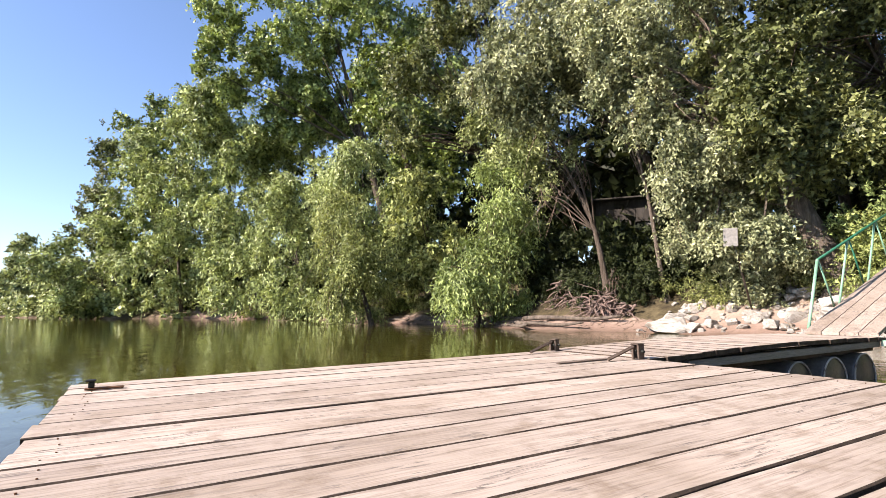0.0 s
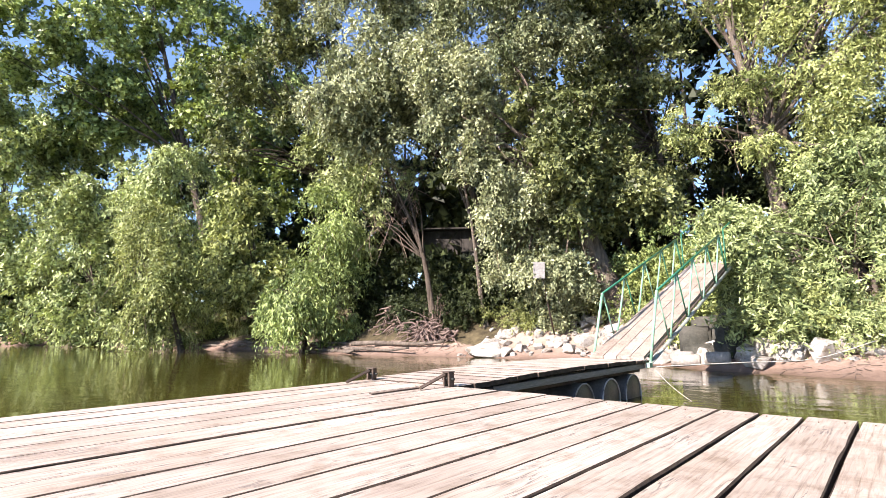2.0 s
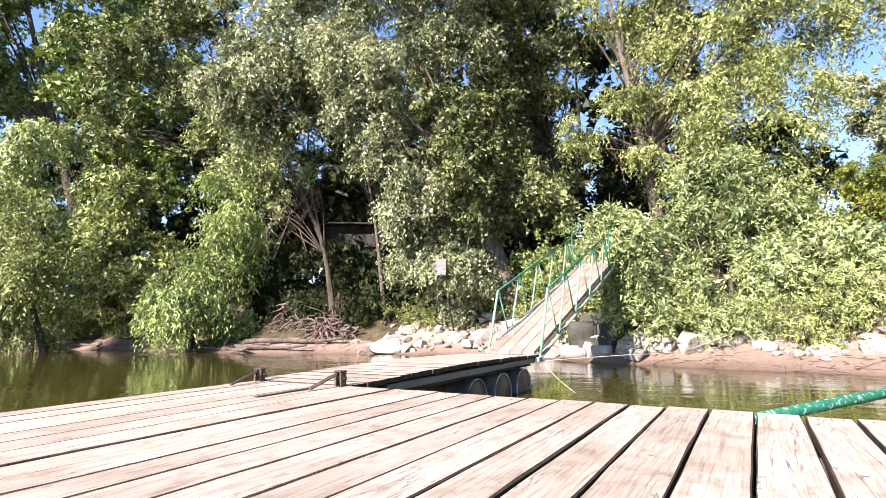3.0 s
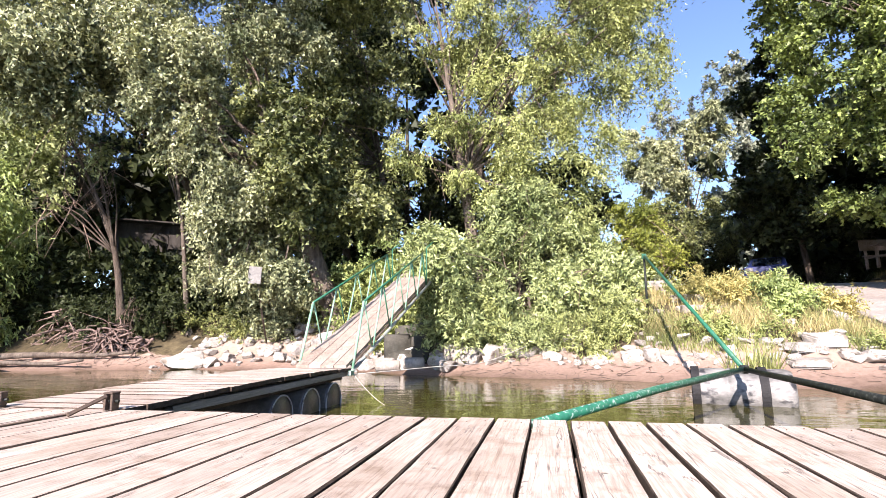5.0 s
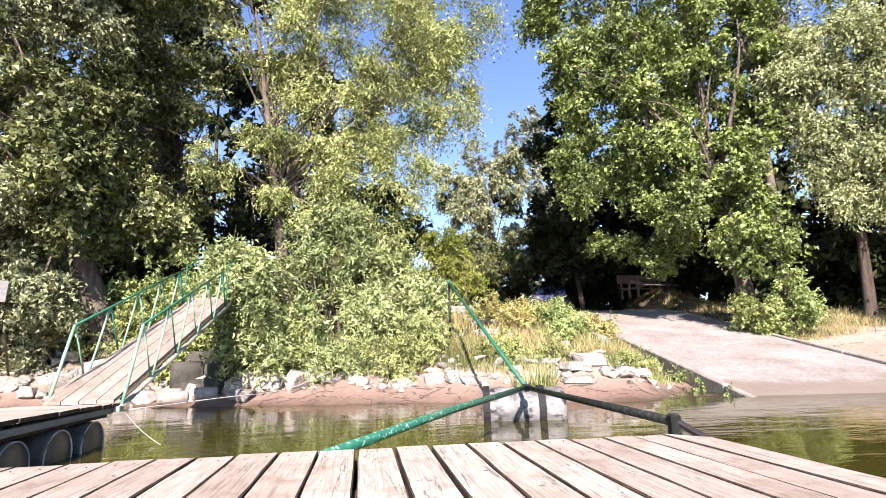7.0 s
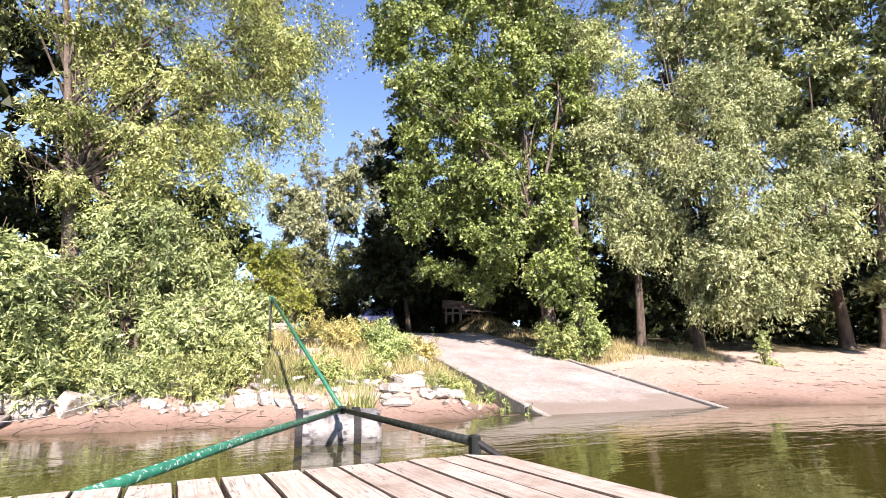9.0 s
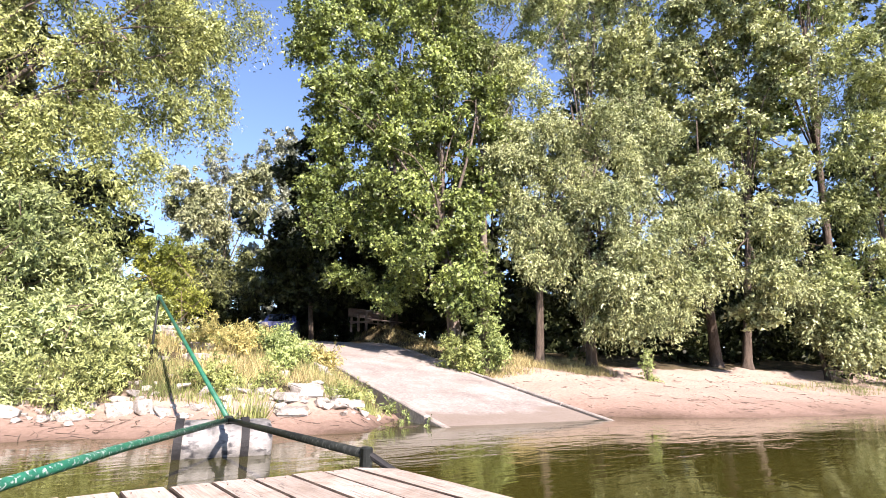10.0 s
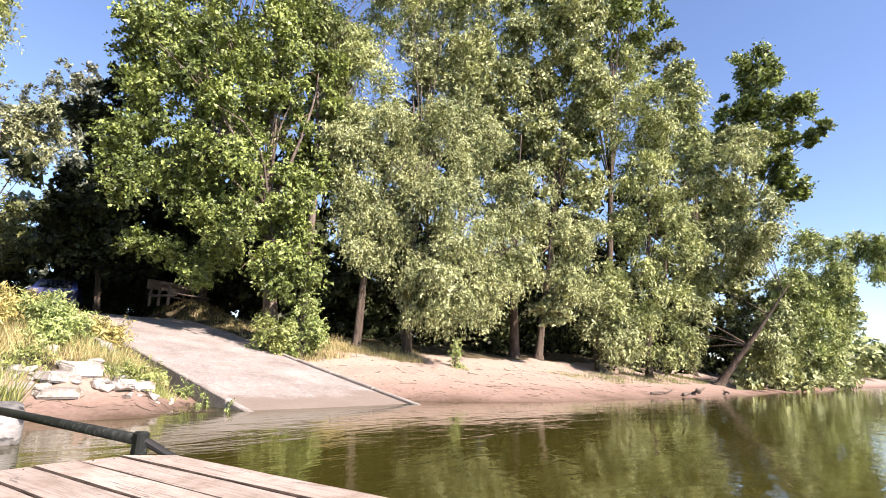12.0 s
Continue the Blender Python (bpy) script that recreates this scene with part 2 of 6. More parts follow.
DARK_GLASS, _n, _l, _b = material("dark window glass", 0.12, 0.0, 0.3)
_b.inputs["Base Color"].default_value = (0.02, 0.025, 0.03, 1)
SIGN_WHITE = speckled("weathered pale grey board", (0.2, 0.19, 0.175), (0.32, 0.305, 0.285), (3, 3, 3), 8)


def wetted(m, top):
    """A damp tide mark: stained darker and smoother up to about the height top."""
    n, l = m.node_tree.nodes, m.node_tree.links
    b = n["Principled BSDF"]
    g = n.new("ShaderNodeNewGeometry")
    sep = n.new("ShaderNodeSeparateXYZ")
    l.new(g.outputs["Position"], sep.inputs[0])
    t = node(n, "ShaderNodeTexNoise", Scale=1.1, Detail=5.0)
    l.new(g.outputs["Position"], t.inputs["Vector"])
    a = n.new("ShaderNodeMath")
    a.operation = "MULTIPLY_ADD"
    l.new(t.outputs["Fac"], a.inputs[0])
    a.inputs[1].default_value = -0.35
    l.new(sep.outputs["Z"], a.inputs[2])
    f = ramp(n, l, a.outputs[0], [(0.0, (1, 1, 1)), (top, (0, 0, 0))])
    l.new(mix(n, l, b.inputs["Base Color"].links[0].from_socket, (0.17, 0.135, 0.105), mix(n, l, f, (0.75, 0.75, 0.75), 1.0, "MULTIPLY")), b.inputs["Base Color"])
    return m


CONCRETE = wetted(CONCRETE, 0.09)


def ground_material():
    m, n, l, b = material("sand, earth and leaf litter", 0.95, 0.0, 0.15)
    g = n.new("ShaderNodeNewGeometry")
    sep = n.new("ShaderNodeSeparateXYZ")
    l.new(g.outputs["Position"], sep.inputs[0])
    v = coords(n, l, (1, 1, 1))
    broad = node(n, "ShaderNodeTexNoise", Scale=0.35, Detail=6.0, Roughness=0.65)
    grain = node(n, "ShaderNodeTexNoise", Scale=9.0, Detail=7.0, Roughness=0.75)
    drift = node(n, "ShaderNodeTexNoise", Scale=2.2, Detail=6.0, Roughness=0.7)
    for t in (broad, grain, drift):
        l.new(v, t.inputs["Vector"])
    add = n.new("ShaderNodeMath")
    add.operation = "MULTIPLY_ADD"
    l.new(broad.outputs["Fac"], add.inputs[0])
    add.inputs[1].default_value = 0.5
    l.new(sep.outputs["Z"], add.inputs[2])
    hgt = n.new("ShaderNodeMapRange")
    hgt.inputs["From Min"].default_value, hgt.inputs["From Max"].default_value = 0.18, 2.2
    l.new(add.outputs[0], hgt.inputs["Value"])
    col = ramp(n, l, hgt.outputs[0], [(0.0, (0.1, 0.068, 0.046)), (0.045, (0.185, 0.128, 0.098)), (0.1, (0.265, 0.185, 0.145)), (0.25, (0.335, 0.252, 0.202)), (0.6, (0.365, 0.288, 0.235))])
    # Leaf litter, its tones lowered to hold some of the trees' shade.
    litter = ramp(n, l, drift.outputs["Fac"], [(0.3, (0.03, 0.024, 0.016)), (0.5, (0.08, 0.065, 0.037)), (0.7, (0.15, 0.122, 0.07))])
    at = n.new("ShaderNodeAttribute")
    at.attribute_name = "litter"
    edge = n.new("ShaderNodeMath")
    edge.operation = "MULTIPLY_ADD"
    l.new(drift.outputs["Fac"], edge.inputs[0])
    edge.inputs[1].default_value = 1.2
    l.new(at.outputs["Fac"], edge.inputs[2])
    f = ramp(n, l, edge.outputs[0], [(0.85, (0, 0, 0)), (1.1, (1, 1, 1))])
    col = mix(n, l, col, litter, f)
    tone = ramp(n, l, grain.outputs["Fac"], [(0.3, (0.68, 0.66, 0.64)), (0.7, (1.12, 1.12, 1.12))])
    l.new(mix(n, l, col, tone, 1.0, "MULTIPLY"), b.inputs["Base Color"])
    bump(n, l, b, grain.outputs["Fac"], 0.8, 0.04)
    return m


def water_material():
    m, n, l, b = material("murky olive river water", 0.03, 0.0, 0.5)
    b.inputs["IOR"].default_value = 1.33
    tc = n.new("ShaderNodeTexCoord")

    def ripple(scale, turn, **values):
        mp = n.new("ShaderNodeMapping")
        mp.inputs["Scale"].default_value, mp.inputs["Rotation"].default_value = scale, (0, 0, turn)
        l.new(tc.outputs["Object"], mp.inputs["Vector"])
        t = node(n, "ShaderNodeTexNoise", **values)
        l.new(mp.outputs["Vector"], t.inputs["Vector"])
        return t.outputs["Fac"]

    small = ripple((1.7, 3.6, 1), 0.3, Scale=1.0, Detail=4.0, Roughness=0.55, Distortion=0.9)
    mid = ripple((0.5, 1.2, 1), -0.1, Scale=1.0, Detail=3.0, Roughness=0.5, Distortion=0.7)
    large = ripple((0.2, 0.4, 1), 0.0, Scale=1.0, Detail=2.0)
    col = ramp(n, l, large, [(0.3, (0.034, 0.031, 0.006)), (0.7, (0.048, 0.043, 0.009))])
    l.new(col, b.inputs["Base Color"])
    first = n.new("ShaderNodeMath")
    first.operation = "MULTIPLY_ADD"
    l.new(mid, first.inputs[0])
    first.inputs[1].default_value = 2.6
    l.new(small, first.inputs[2])
    bump(n, l, b, first.outputs[0], 0.16, 0.03)
    return m


GROUND, WATER = ground_material(), water_material()


# ---- building helpers ----
def mesh_from(name, verts, faces):
    me = bpy.data.meshes.new(name)
    me.from_pydata(verts, [], faces)
    me.update()
    return me


def part(name, data, mat, parent=None, label="", smooth=False):
    """One mesh object, from a bmesh or a mesh, under a thing or a part."""
    if isinstance(data, bmesh.types.BMesh):
        me = bpy.data.meshes.new(name)
        data.to_mesh(me)
        data.free()
    else:
        me = data
    if not me.materials:
        me.materials.append(mat)
    if smooth:
        me.shade_smooth()
    ob = new(name, me)
    ob.parent = parent
    return tagged(ob, label)


def thing(name, label, category, at=(0, 0, 0), group="", turn=0.0):
    ob = new(name)
    ob.location, ob.rotation_euler = at, (0, 0, turn)
    ob.empty_display_size = 0.1
    return tagged(ob, label, category, group)


def box(x0, x1, y0, y1, z0, z1, edge=0.004, bm=None):
    bm2 = bmesh.new()
    bmesh.ops.create_cube(bm2, size=1.0)
    bmesh.ops.scale(bm2, vec=(x1 - x0, y1 - y0, z1 - z0), verts=bm2.verts)
    bmesh.ops.translate(bm2, vec=((x0 + x1) / 2, (y0 + y1) / 2, (z0 + z1) / 2), verts=bm2.verts)
    if edge:
        bmesh.ops.bevel(bm2, geom=bm2.edges[:], offset=edge, segments=1, affect="EDGES")
    if bm is None:
        return bm2
    me = bpy.data.meshes.new("join")
    bm2.to_mesh(me)
    bm2.free()
    bm.from_mesh(me)
    bpy.data.meshes.remove(me)
    return bm


def tube(points, radii, sides=8, closed=True):
    """Verts and faces of a tapered tube along points."""
    pts = [Vector(p) for p in points]
    verts, faces = [], []
    for k, p in enumerate(pts):
        d = (pts[min(k + 1, len(pts) - 1)] - pts[max(k - 1, 0)]).normalized()
        a = d.cross(Vector((0.31, 0.87, 0.38)) if abs(d.z) > 0.8 else Vector((0, 0, 1))).normalized()
        b = d.cross(a)
        r = radii[k] if isinstance(radii, (list, tuple)) else radii
        for s in range(sides):
            w = 2 * math.pi * s / sides
            verts.append(p + (a * math.cos(w) + b * math.sin(w)) * r)
    for k in range(len(pts) - 1):
        for s in range(sides):
            i, j = k * sides + s, k * sides + (s + 1) % sides
            faces.append((i, j, j + sides, i + sides))
    if closed:
        faces.append(tuple(range(sides))[::-1])
        faces.append(tuple(range((len(pts) - 1) * sides, len(pts) * sides)))
    return [tuple(v) for v in verts], faces


def tubes(name, lines, sides=6):
    """One mesh out of several (points, radii)."""
    verts, faces = [], []
    for pts, rad in lines:
        v, f = tube(pts, rad, sides)
        n0 = len(verts)
        verts += v
        faces += [tuple(i + n0 for i in q) for q in f]
    return mesh_from(name, verts, faces)


def pipe(name, a, b, r, mat, parent, label="", sides=10, mid=None):
    pts = [a, b] if mid is None else [a, mid, b]
    return part(name, mesh_from(name, *tube(pts, r, sides)), mat, parent, label, True)


def smoothed(pts, n=6):
    """A soft curve through points."""
    p = [Vector(q) for q in pts]
    p = [2 * p[0] - p[1]] + p + [2 * p[-1] - p[-2]]
    out = []
    for i in range(1, len(p) - 2):
        for k in range(n):
            t = k / n
            a, b, c, d = p[i - 1:i + 3]
            out.append(0.5 * (2 * b + (c - a) * t + (2 * a - 5 * b + 4 * c - d) * t * t + (3 * b - a - 3 * c + d) * t ** 3))
    return out + [p[-2]]


def leaf_mesh(name, verts):
    """A mesh of loose leaf blades out of an array (n, corners, 3)."""
    n, c = verts.shape[:2]
    me = bpy.data.meshes.new(name)
    me.vertices.add(n * c)
    me.vertices.foreach_set("co", verts.reshape(-1).astype(np.float32))
    me.loops.add(n * c)
    me.loops.foreach_set("vertex_index", np.arange(n * c, dtype=np.int32))
    me.polygons.add(n)
    me.polygons.foreach_set("loop_start", np.arange(0, n * c, c, dtype=np.int32))
    me.update(calc_edges=True)
    return me


def unit(v):
    return v / (np.linalg.norm(v, axis=-1, keepdims=True) + 1e-9)


TO_SUN = np.array(sun_dir)


def leaves(rng, centres, out, along, size, aspect, droop):
    """Leaf blades at centres (n, 3), lying along their sprig and facing as it faces, each a little turned; droop 0 to 1 turns their tips down."""
    n = len(centres)
    nor = unit(out + rng.normal(size=(n, 3)) * 0.55)
    axis = along * 0.75 + rng.normal(size=(n, 3)) * 0.6 + np.array([0, 0, -0.15 - 1.0 * droop])
    axis = unit(axis - nor * np.sum(axis * nor, axis=1, keepdims=True))
    side = np.cross(axis, nor)
    ln = size * 1.15 * rng.uniform(0.6, 1.35, (n, 1))
    wd = ln * aspect
    root = centres - axis * ln * 0.42
    return np.stack([root + side * wd * 0.3, root + axis * ln * 0.35 - side * wd * 0.75, centres + axis * ln * 0.58 + side * wd * 0.15], axis=1)


def crown(rng, blobs, count, size, aspect, droop, clump=0.8, per=15):
    """Leaves set along sprigs; the sprigs stand in bunches over the outer parts of some ellipsoids (cx, cy, cz, rx, ry, rz)."""
    area = np.array([(b[3] * b[4]) ** 0.8 + (b[3] * b[5]) ** 0.8 + (b[4] * b[5]) ** 0.8 for b in blobs])
    out, tips = [], []
    for b, share in zip(blobs, area / area.sum()):
        r = np.array(b[3:6])
        rc = min(clump, 0.5 * r.min())
        k = max(8, int(0.85 * (r[0] * r[1] + r[0] * r[2] + r[1] * r[2]) / rc ** 2))
        d = unit(rng.normal(size=(k, 3)))
        rad = 0.4 + 0.72 * rng.uniform(0, 1, k) ** 0.5 + rng.normal(0, 0.12, k)
        c = np.array(b[:3]) + d * rad[:, None] * np.maximum(r - rc * 0.4, r * 0.6)
        tips.append(c)
        own = rc * rng.uniform(0.3, 1.25, k)
        m = max(4, int(count * share / per))
        idx = rng.choice(k, m, p=own ** 2 / np.sum(own ** 2))
        e = unit(rng.normal(size=(m, 3)) + d[idx] * 0.3)
        q = own[idx][:, None]
        start = c[idx] + e * q * rng.uniform(0.1, 0.8, (m, 1)) * np.array([1, 1, 0.8])
        lift = np.array([0, 0, 0.25 - 1.5 * droop])
        way = unit(e * 0.7 + d[idx] * 0.35 + rng.normal(size=(m, 3)) * 0.45 + lift)
        ln = (0.22 + 0.55 * q) * rng.uniform(0.5, 1.4, (m, 1)) * (1 + 0.8 * droop)
        u = rng.uniform(0, 1, (m, per, 1))
        sag = np.array([0, 0, -1.0]) * (u ** 2) * ln[:, None] * (0.15 + 0.9 * droop)
        p = start[:, None] + way[:, None] * u * ln[:, None] + sag + rng.normal(size=(m, per, 3)) * (0.3 * size + 0.03 * q[:, None])
        facing = unit(e * 0.5 + d[idx] * 0.35 + rng.normal(size=(m, 3)) * 0.6 + TO_SUN * 0.12)
        out.append(leaves(rng, p.reshape(-1, 3), np.repeat(facing, per, axis=0), np.repeat(way, per, axis=0), size, aspect, droop))
    return np.concatenate(out), np.concatenate(tips)


def tree(name, label, category, base, top, girth, blobs, leafmat, count, size=0.13, aspect=0.5, droop=0.0, seed=1, bark=None, boughs=10, clump=0.8, group="", bend=0.3):
    """A tapered trunk from base towards top, boughs to the crown's blobs, and a crown of leaves."""
    rng = np.random.default_rng(seed)
    bx, by = base
    bz = max(height(bx, by), -0.2) - 0.15
    ob = thing(name, label, category, (bx, by, bz), group)
    home = Vector((bx, by, bz))
    t = Vector(top) - home
    mid = t * 0.5 + Vector((rng.uniform(-bend, bend), rng.uniform(-bend, bend), 0))
    line = smoothed([(0, 0, 0), tuple(t * 0.08 + Vector((0, 0, 0.1))), tuple(mid), tuple(t)], 5)
    n = len(line)
    rad = [girth * (1.5 if k == 0 else 1.12 if k < 3 else 1.0) * (1 - 0.94 * k / (n - 1)) for k in range(n)]
    part("trunk", mesh_from("trunk", *tube(line, rad, 9)), bark or BARK, ob, smooth=True)
    local = [(b[0] - bx, b[1] - by, b[2] - bz, *b[3:]) for b in blobs]
    quad, tips = crown(rng, local, int(count * 0.76), size * 1.03, aspect, droop, clump)
    quad[:, :, 2] = np.maximum(quad[:, :, 2], 0.02 - bz)
    for i in rng.choice(len(tips), min(boughs, len(tips)), replace=False):
        c = Vector(tips[i])
        k = max(int(n * (0.58 if t.z > 5 else 0.36)), min(n - 2, int((n - 1) * (c.z / max(t.z, 1)) * rng.uniform(0.4, 0.9))))
        a = Vector(line[k])
        m = a.lerp(c, 0.5) + Vector((rng.normal() * 0.25, rng.normal() * 0.25, 0.1 * (c - a).length * rng.uniform(0, 1.5)))
        r = min(rad[k] * rng.uniform(0.25, 0.5), 0.1)
        spine = smoothed([a, m, c], 4)
        limb = part("bough", mesh_from("bough", *tube(spine, [r * (1 - 0.88 * j / 8) for j in range(9)], 5)), bark or BARK, ob, smooth=True)
        for _ in range(5 if size < 0.17 else 0):
            # bare side twigs near the bough's end
            s = Vector(spine[rng.integers(3, 9)])
            w = Vector(rng.normal(size=3) + np.array([0, 0, -0.4 * droop])).normalized()
            ln = rng.uniform(0.6, 1.7)
            e = s + w * ln + Vector((0, 0, -0.25 * ln))
            h = s.lerp(e, 0.5) + Vector(rng.normal(size=3) * 0.12) + Vector((0, 0, 0.1 * ln))
            part("twig", mesh_from("twig", *tube(smoothed([s, h, e], 2), [0.015, 0.013, 0.01, 0.007, 0.003], 3)), TWIG, limb)
    part("crown", leaf_mesh("crown", quad), leafmat, ob)
    return ob


# ---- lie of the land ----
SHORE_X = [-900, -400, -120, -93, -66, -58, -45, -32, -18, -14, -11.5, -9.8, -6, -2, 0.5, 3, 5, 7, 8.7, 12.9, 15.5, 18, 24.2, 32, 45, 71, 160, 400, 900]
SHORE_Y = [-200, -90, -20, -12, -4, 5, 10, 12.2, 13.2, 13.0, 13.5, 14.0, 14.2, 13.0, 12.3, 11.6, 10.7, 10.3, 10.7, 9.8, 9.1, 7.7, 6.2, 3.9, 1.5, -3.5, -20, -90, -200]
RAMP_TOE, RAMP_WAY = Vector((8.8, 10.5)), Vector((0.135, 0.991)).normalized()
RAMP_SIDE = Vector((RAMP_WAY.y, -RAMP_WAY.x))
RAMP_WIDE = 4.5


def ramp_height(u):
    return np.interp(u, [-4, 0, 4.4, 10.2, 14.5, 20, 34, 80], [-0.75, 0.0, 0.85, 2.05, 2.7, 2.95, 3.3, 4.0])


def step(a, b, x):
    t = np.clip((x - a) / (b - a), 0, 1)
    return t * t * (3 - 2 * t)


def heights(x, y):
    x, y = np.asarray(x, float), np.asarray(y, float)
    s = y - np.interp(x, SHORE_X, SHORE_Y)
    s = s + 0.18 * np.sin(x * 1.7 + 0.6) * np.sin(x * 0.61)
    left = np.interp(s, [-60, -8, -0.6, 0, 1.2, 2.6, 5, 10, 20, 60, 400], [-4, -1.6, -0.12, 0, 0.38, 1.2, 2.0, 2.6, 3.2, 4.0, 9.0])
    mid = np.interp(s, [-60, -8, -0.6, 0, 1.2, 1.8, 3.4, 5, 10, 30, 60, 400], [-4, -1.6, -0.1, 0, 0.26, 0.5, 1.38, 1.75, 2.25, 3.5, 4.2, 9.0])
    right = np.interp(s, [-60, -8, -0.6, 0, 3, 6, 8, 12, 20, 40, 60, 400], [-4, -1.6, -0.08, 0, 0.42, 0.98, 1.5, 2.2, 3.1, 4.0, 4.3, 9.0])
    dx, dy = x - RAMP_TOE.x, y - RAMP_TOE.y
    u, v = dx * RAMP_WAY.x + dy * RAMP_WAY.y, dx * RAMP_SIDE.x + dy * RAMP_SIDE.y
    z = left + (mid - left) * step(-5.5, -2.5, x)
    z = z + (right - z) * step(-0.5, 2.5, v)
    road = ramp_height(u) - 0.3
    near = step(-2.2, -0.1, v + 1.9 * step(6.0, 16.0, u)) * (1 - step(RAMP_WIDE + 0.1, RAMP_WIDE + 2.2, v)) * step(-3.0, 0.5, u)
    z = z + (road - z) * near
    rough = 0.05 * np.sin(x * 2.3 + y * 1.1) * np.sin(y * 1.9 - x * 0.7) + 0.03 * np.sin(x * 5.1 + 1.0) * np.sin(y * 4.3 + x)
    far = 0.5 * np.sin(x * 0.05) * np.sin(y * 0.06 + 1)
    z = z + 0.95 * np.exp(-((x - 17.2) / 1.5) ** 2 - ((y - 27.3) / 3.0) ** 2)
    return z + rough * step(0.15, 1.0, s) + far * step(40, 90, s)


def height(x, y):
    return float(heights(x, y))


def spread(fine0, fine1, stepsize, reach):
    a = list(np.arange(fine0, fine1 + 1e-6, stepsize))
    lo, hi, d = [], [], stepsize
    p, q = a[0], a[-1]
    while p > -reach or q < reach:
        d *= 1.25
        p, q = p - d, q + d
        lo.append(p)
        hi.append(q)
    return np.array(lo[::-1] + a + hi)


gx, gy = spread(-28, 33, 0.33, 3000), spread(6, 28, 0.33, 3000)
X, Y = np.meshgrid(gx, gy)
Z = heights(X, Y)
V = np.stack([X, Y, Z], axis=-1).reshape(-1, 3)
nx, ny = len(gx), len(gy)
idx = np.arange(nx * ny).reshape(ny, nx)
F = np.stack([idx[:-1, :-1], idx[:-1, 1:], idx[1:, 1:], idx[1:, :-1]], axis=-1).reshape(-1, 4)
ground = part("ground", mesh_from("ground", V.tolist(), F.tolist()), GROUND, None, "sandy river bank rising to earth and leaf litter", True)
tagged(ground, category="ground", kind="structure")
S_IN = Y - np.interp(X, SHORE_X, SHORE_Y)
V_IN = (X - RAMP_TOE.x) * RAMP_SIDE.x + (Y - RAMP_TOE.y) * RAMP_SIDE.y
# Mask reaches lower at the left hollow, standing in for tree shade too.
LITTER_SHADE = np.where(X < -8.6, step(0.7, 1.8, S_IN), np.where(X < -2.5, step(1.5, 3.0, S_IN), np.where(V_IN < 2, step(1.5, 2.8, S_IN), step(7.0, 9.5, S_IN))))
ground.data.attributes.new("litter", "FLOAT", "POINT").data.foreach_set("value", LITTER_SHADE.reshape(-1).astype(np.float32))
water = part("water", mesh_from("water", [(-3000, -3000, 0), (3000, -3000, 0), (3000, 3000, 0), (-3000, 3000, 0)], [(0, 1, 2, 3)]), WATER, None, "calm murky olive-green river water with small ripples")
tagged(water, category="water", kind="structure")


# ---- boat ramp ----
def ramp_at(u, v, dz=0.0):
    p = RAMP_TOE + RAMP_WAY * u + RAMP_SIDE * v
    return (p.x, p.y, float(ramp_height(u)) + dz)


def build_ramp():
    ob = thing("boat_ramp", "pale worn concrete boat ramp sloping into the water", "ramp")
    tagged(ob, kind="structure")
    cuts = [-3.5, 0.0, 1.2, 2.5, 5, 6, 7.5, 9, 11.3, 13, 15.3, 17, 20, 27, 34]
    verts, faces = [], []
    for u in cuts:
        left = -1.9 * float(step(6.0, 16.0, u))
        verts += [ramp_at(u, left), ramp_at(u, RAMP_WIDE * 0.33, 0.02), ramp_at(u, RAMP_WIDE * 0.66, 0.02), ramp_at(u, RAMP_WIDE), ramp_at(u, RAMP_WIDE, -0.4), ramp_at(u, left, -0.4)]
    for k in range(len(cuts) - 1):
        for j in range(6):
            a, b = k * 6 + j, k * 6 + (j + 1) % 6
            faces.append((a, a + 6, b + 6, b))
    faces += [(0, 1, 2, 3, 4, 5), tuple(range((len(cuts) - 1) * 6, len(cuts) * 6))[::-1]]
    part("slab", mesh_from("slab", verts, faces), CONCRETE, ob)
    for v0, v1, z0, z1, name in ((-0.16, -0.004, -0.75, 0.05, "side_wall"), (RAMP_WIDE + 0.004, RAMP_WIDE + 0.14, -0.6, 0.07, "kerb")):
        rng = random.Random(5)
        u = -1.2 if v0 < 0 else -0.4
        while u < 18:
            n = u + rng.uniform(1.3, 2.1)
            lift = rng.uniform(-0.03, 0.02)
            bm = bmesh.new()
            vs = [bm.verts.new(ramp_at(a, b - (1.9 * float(step(6.0, 16.0, a)) if v0 < 0 else 0.0), c + lift)) for a in (u, n - 0.02) for b, c in ((v0, z0), (v1, z0), (v1, z1), (v0, z1))]
            for q in ((0, 3, 2, 1), (4, 5, 6, 7), (0, 1, 5, 4), (1, 2, 6, 5), (2, 3, 7, 6), (3, 0, 4, 7)):
                bm.faces.new([vs[i] for i in q])
            bmesh.ops.bevel(bm, geom=bm.edges[:], offset=0.025, segments=1, affect="EDGES")
            part(name, bm, KERB, ob)
            u = n
    return ob


build_ramp()

# ---- floating deck ----
DX0, DX1, DY0, DY1, DZ = -2.42, 3.506, 0.685, 4.34, 0.45
SEAMS = [-2.42, -2.22, -1.99, -1.82, -1.635, -1.41, -1.19, -0.94, -0.735, -0.54, -0.335, -0.115, 0.122, 0.329, 0.538, 0.739, 0.934, 1.15, 1.355, 1.555, 1.758, 1.952, 2.156, 2.354, 2.549, 2.746, 2.94, 3.128, 3.317, 3.506]
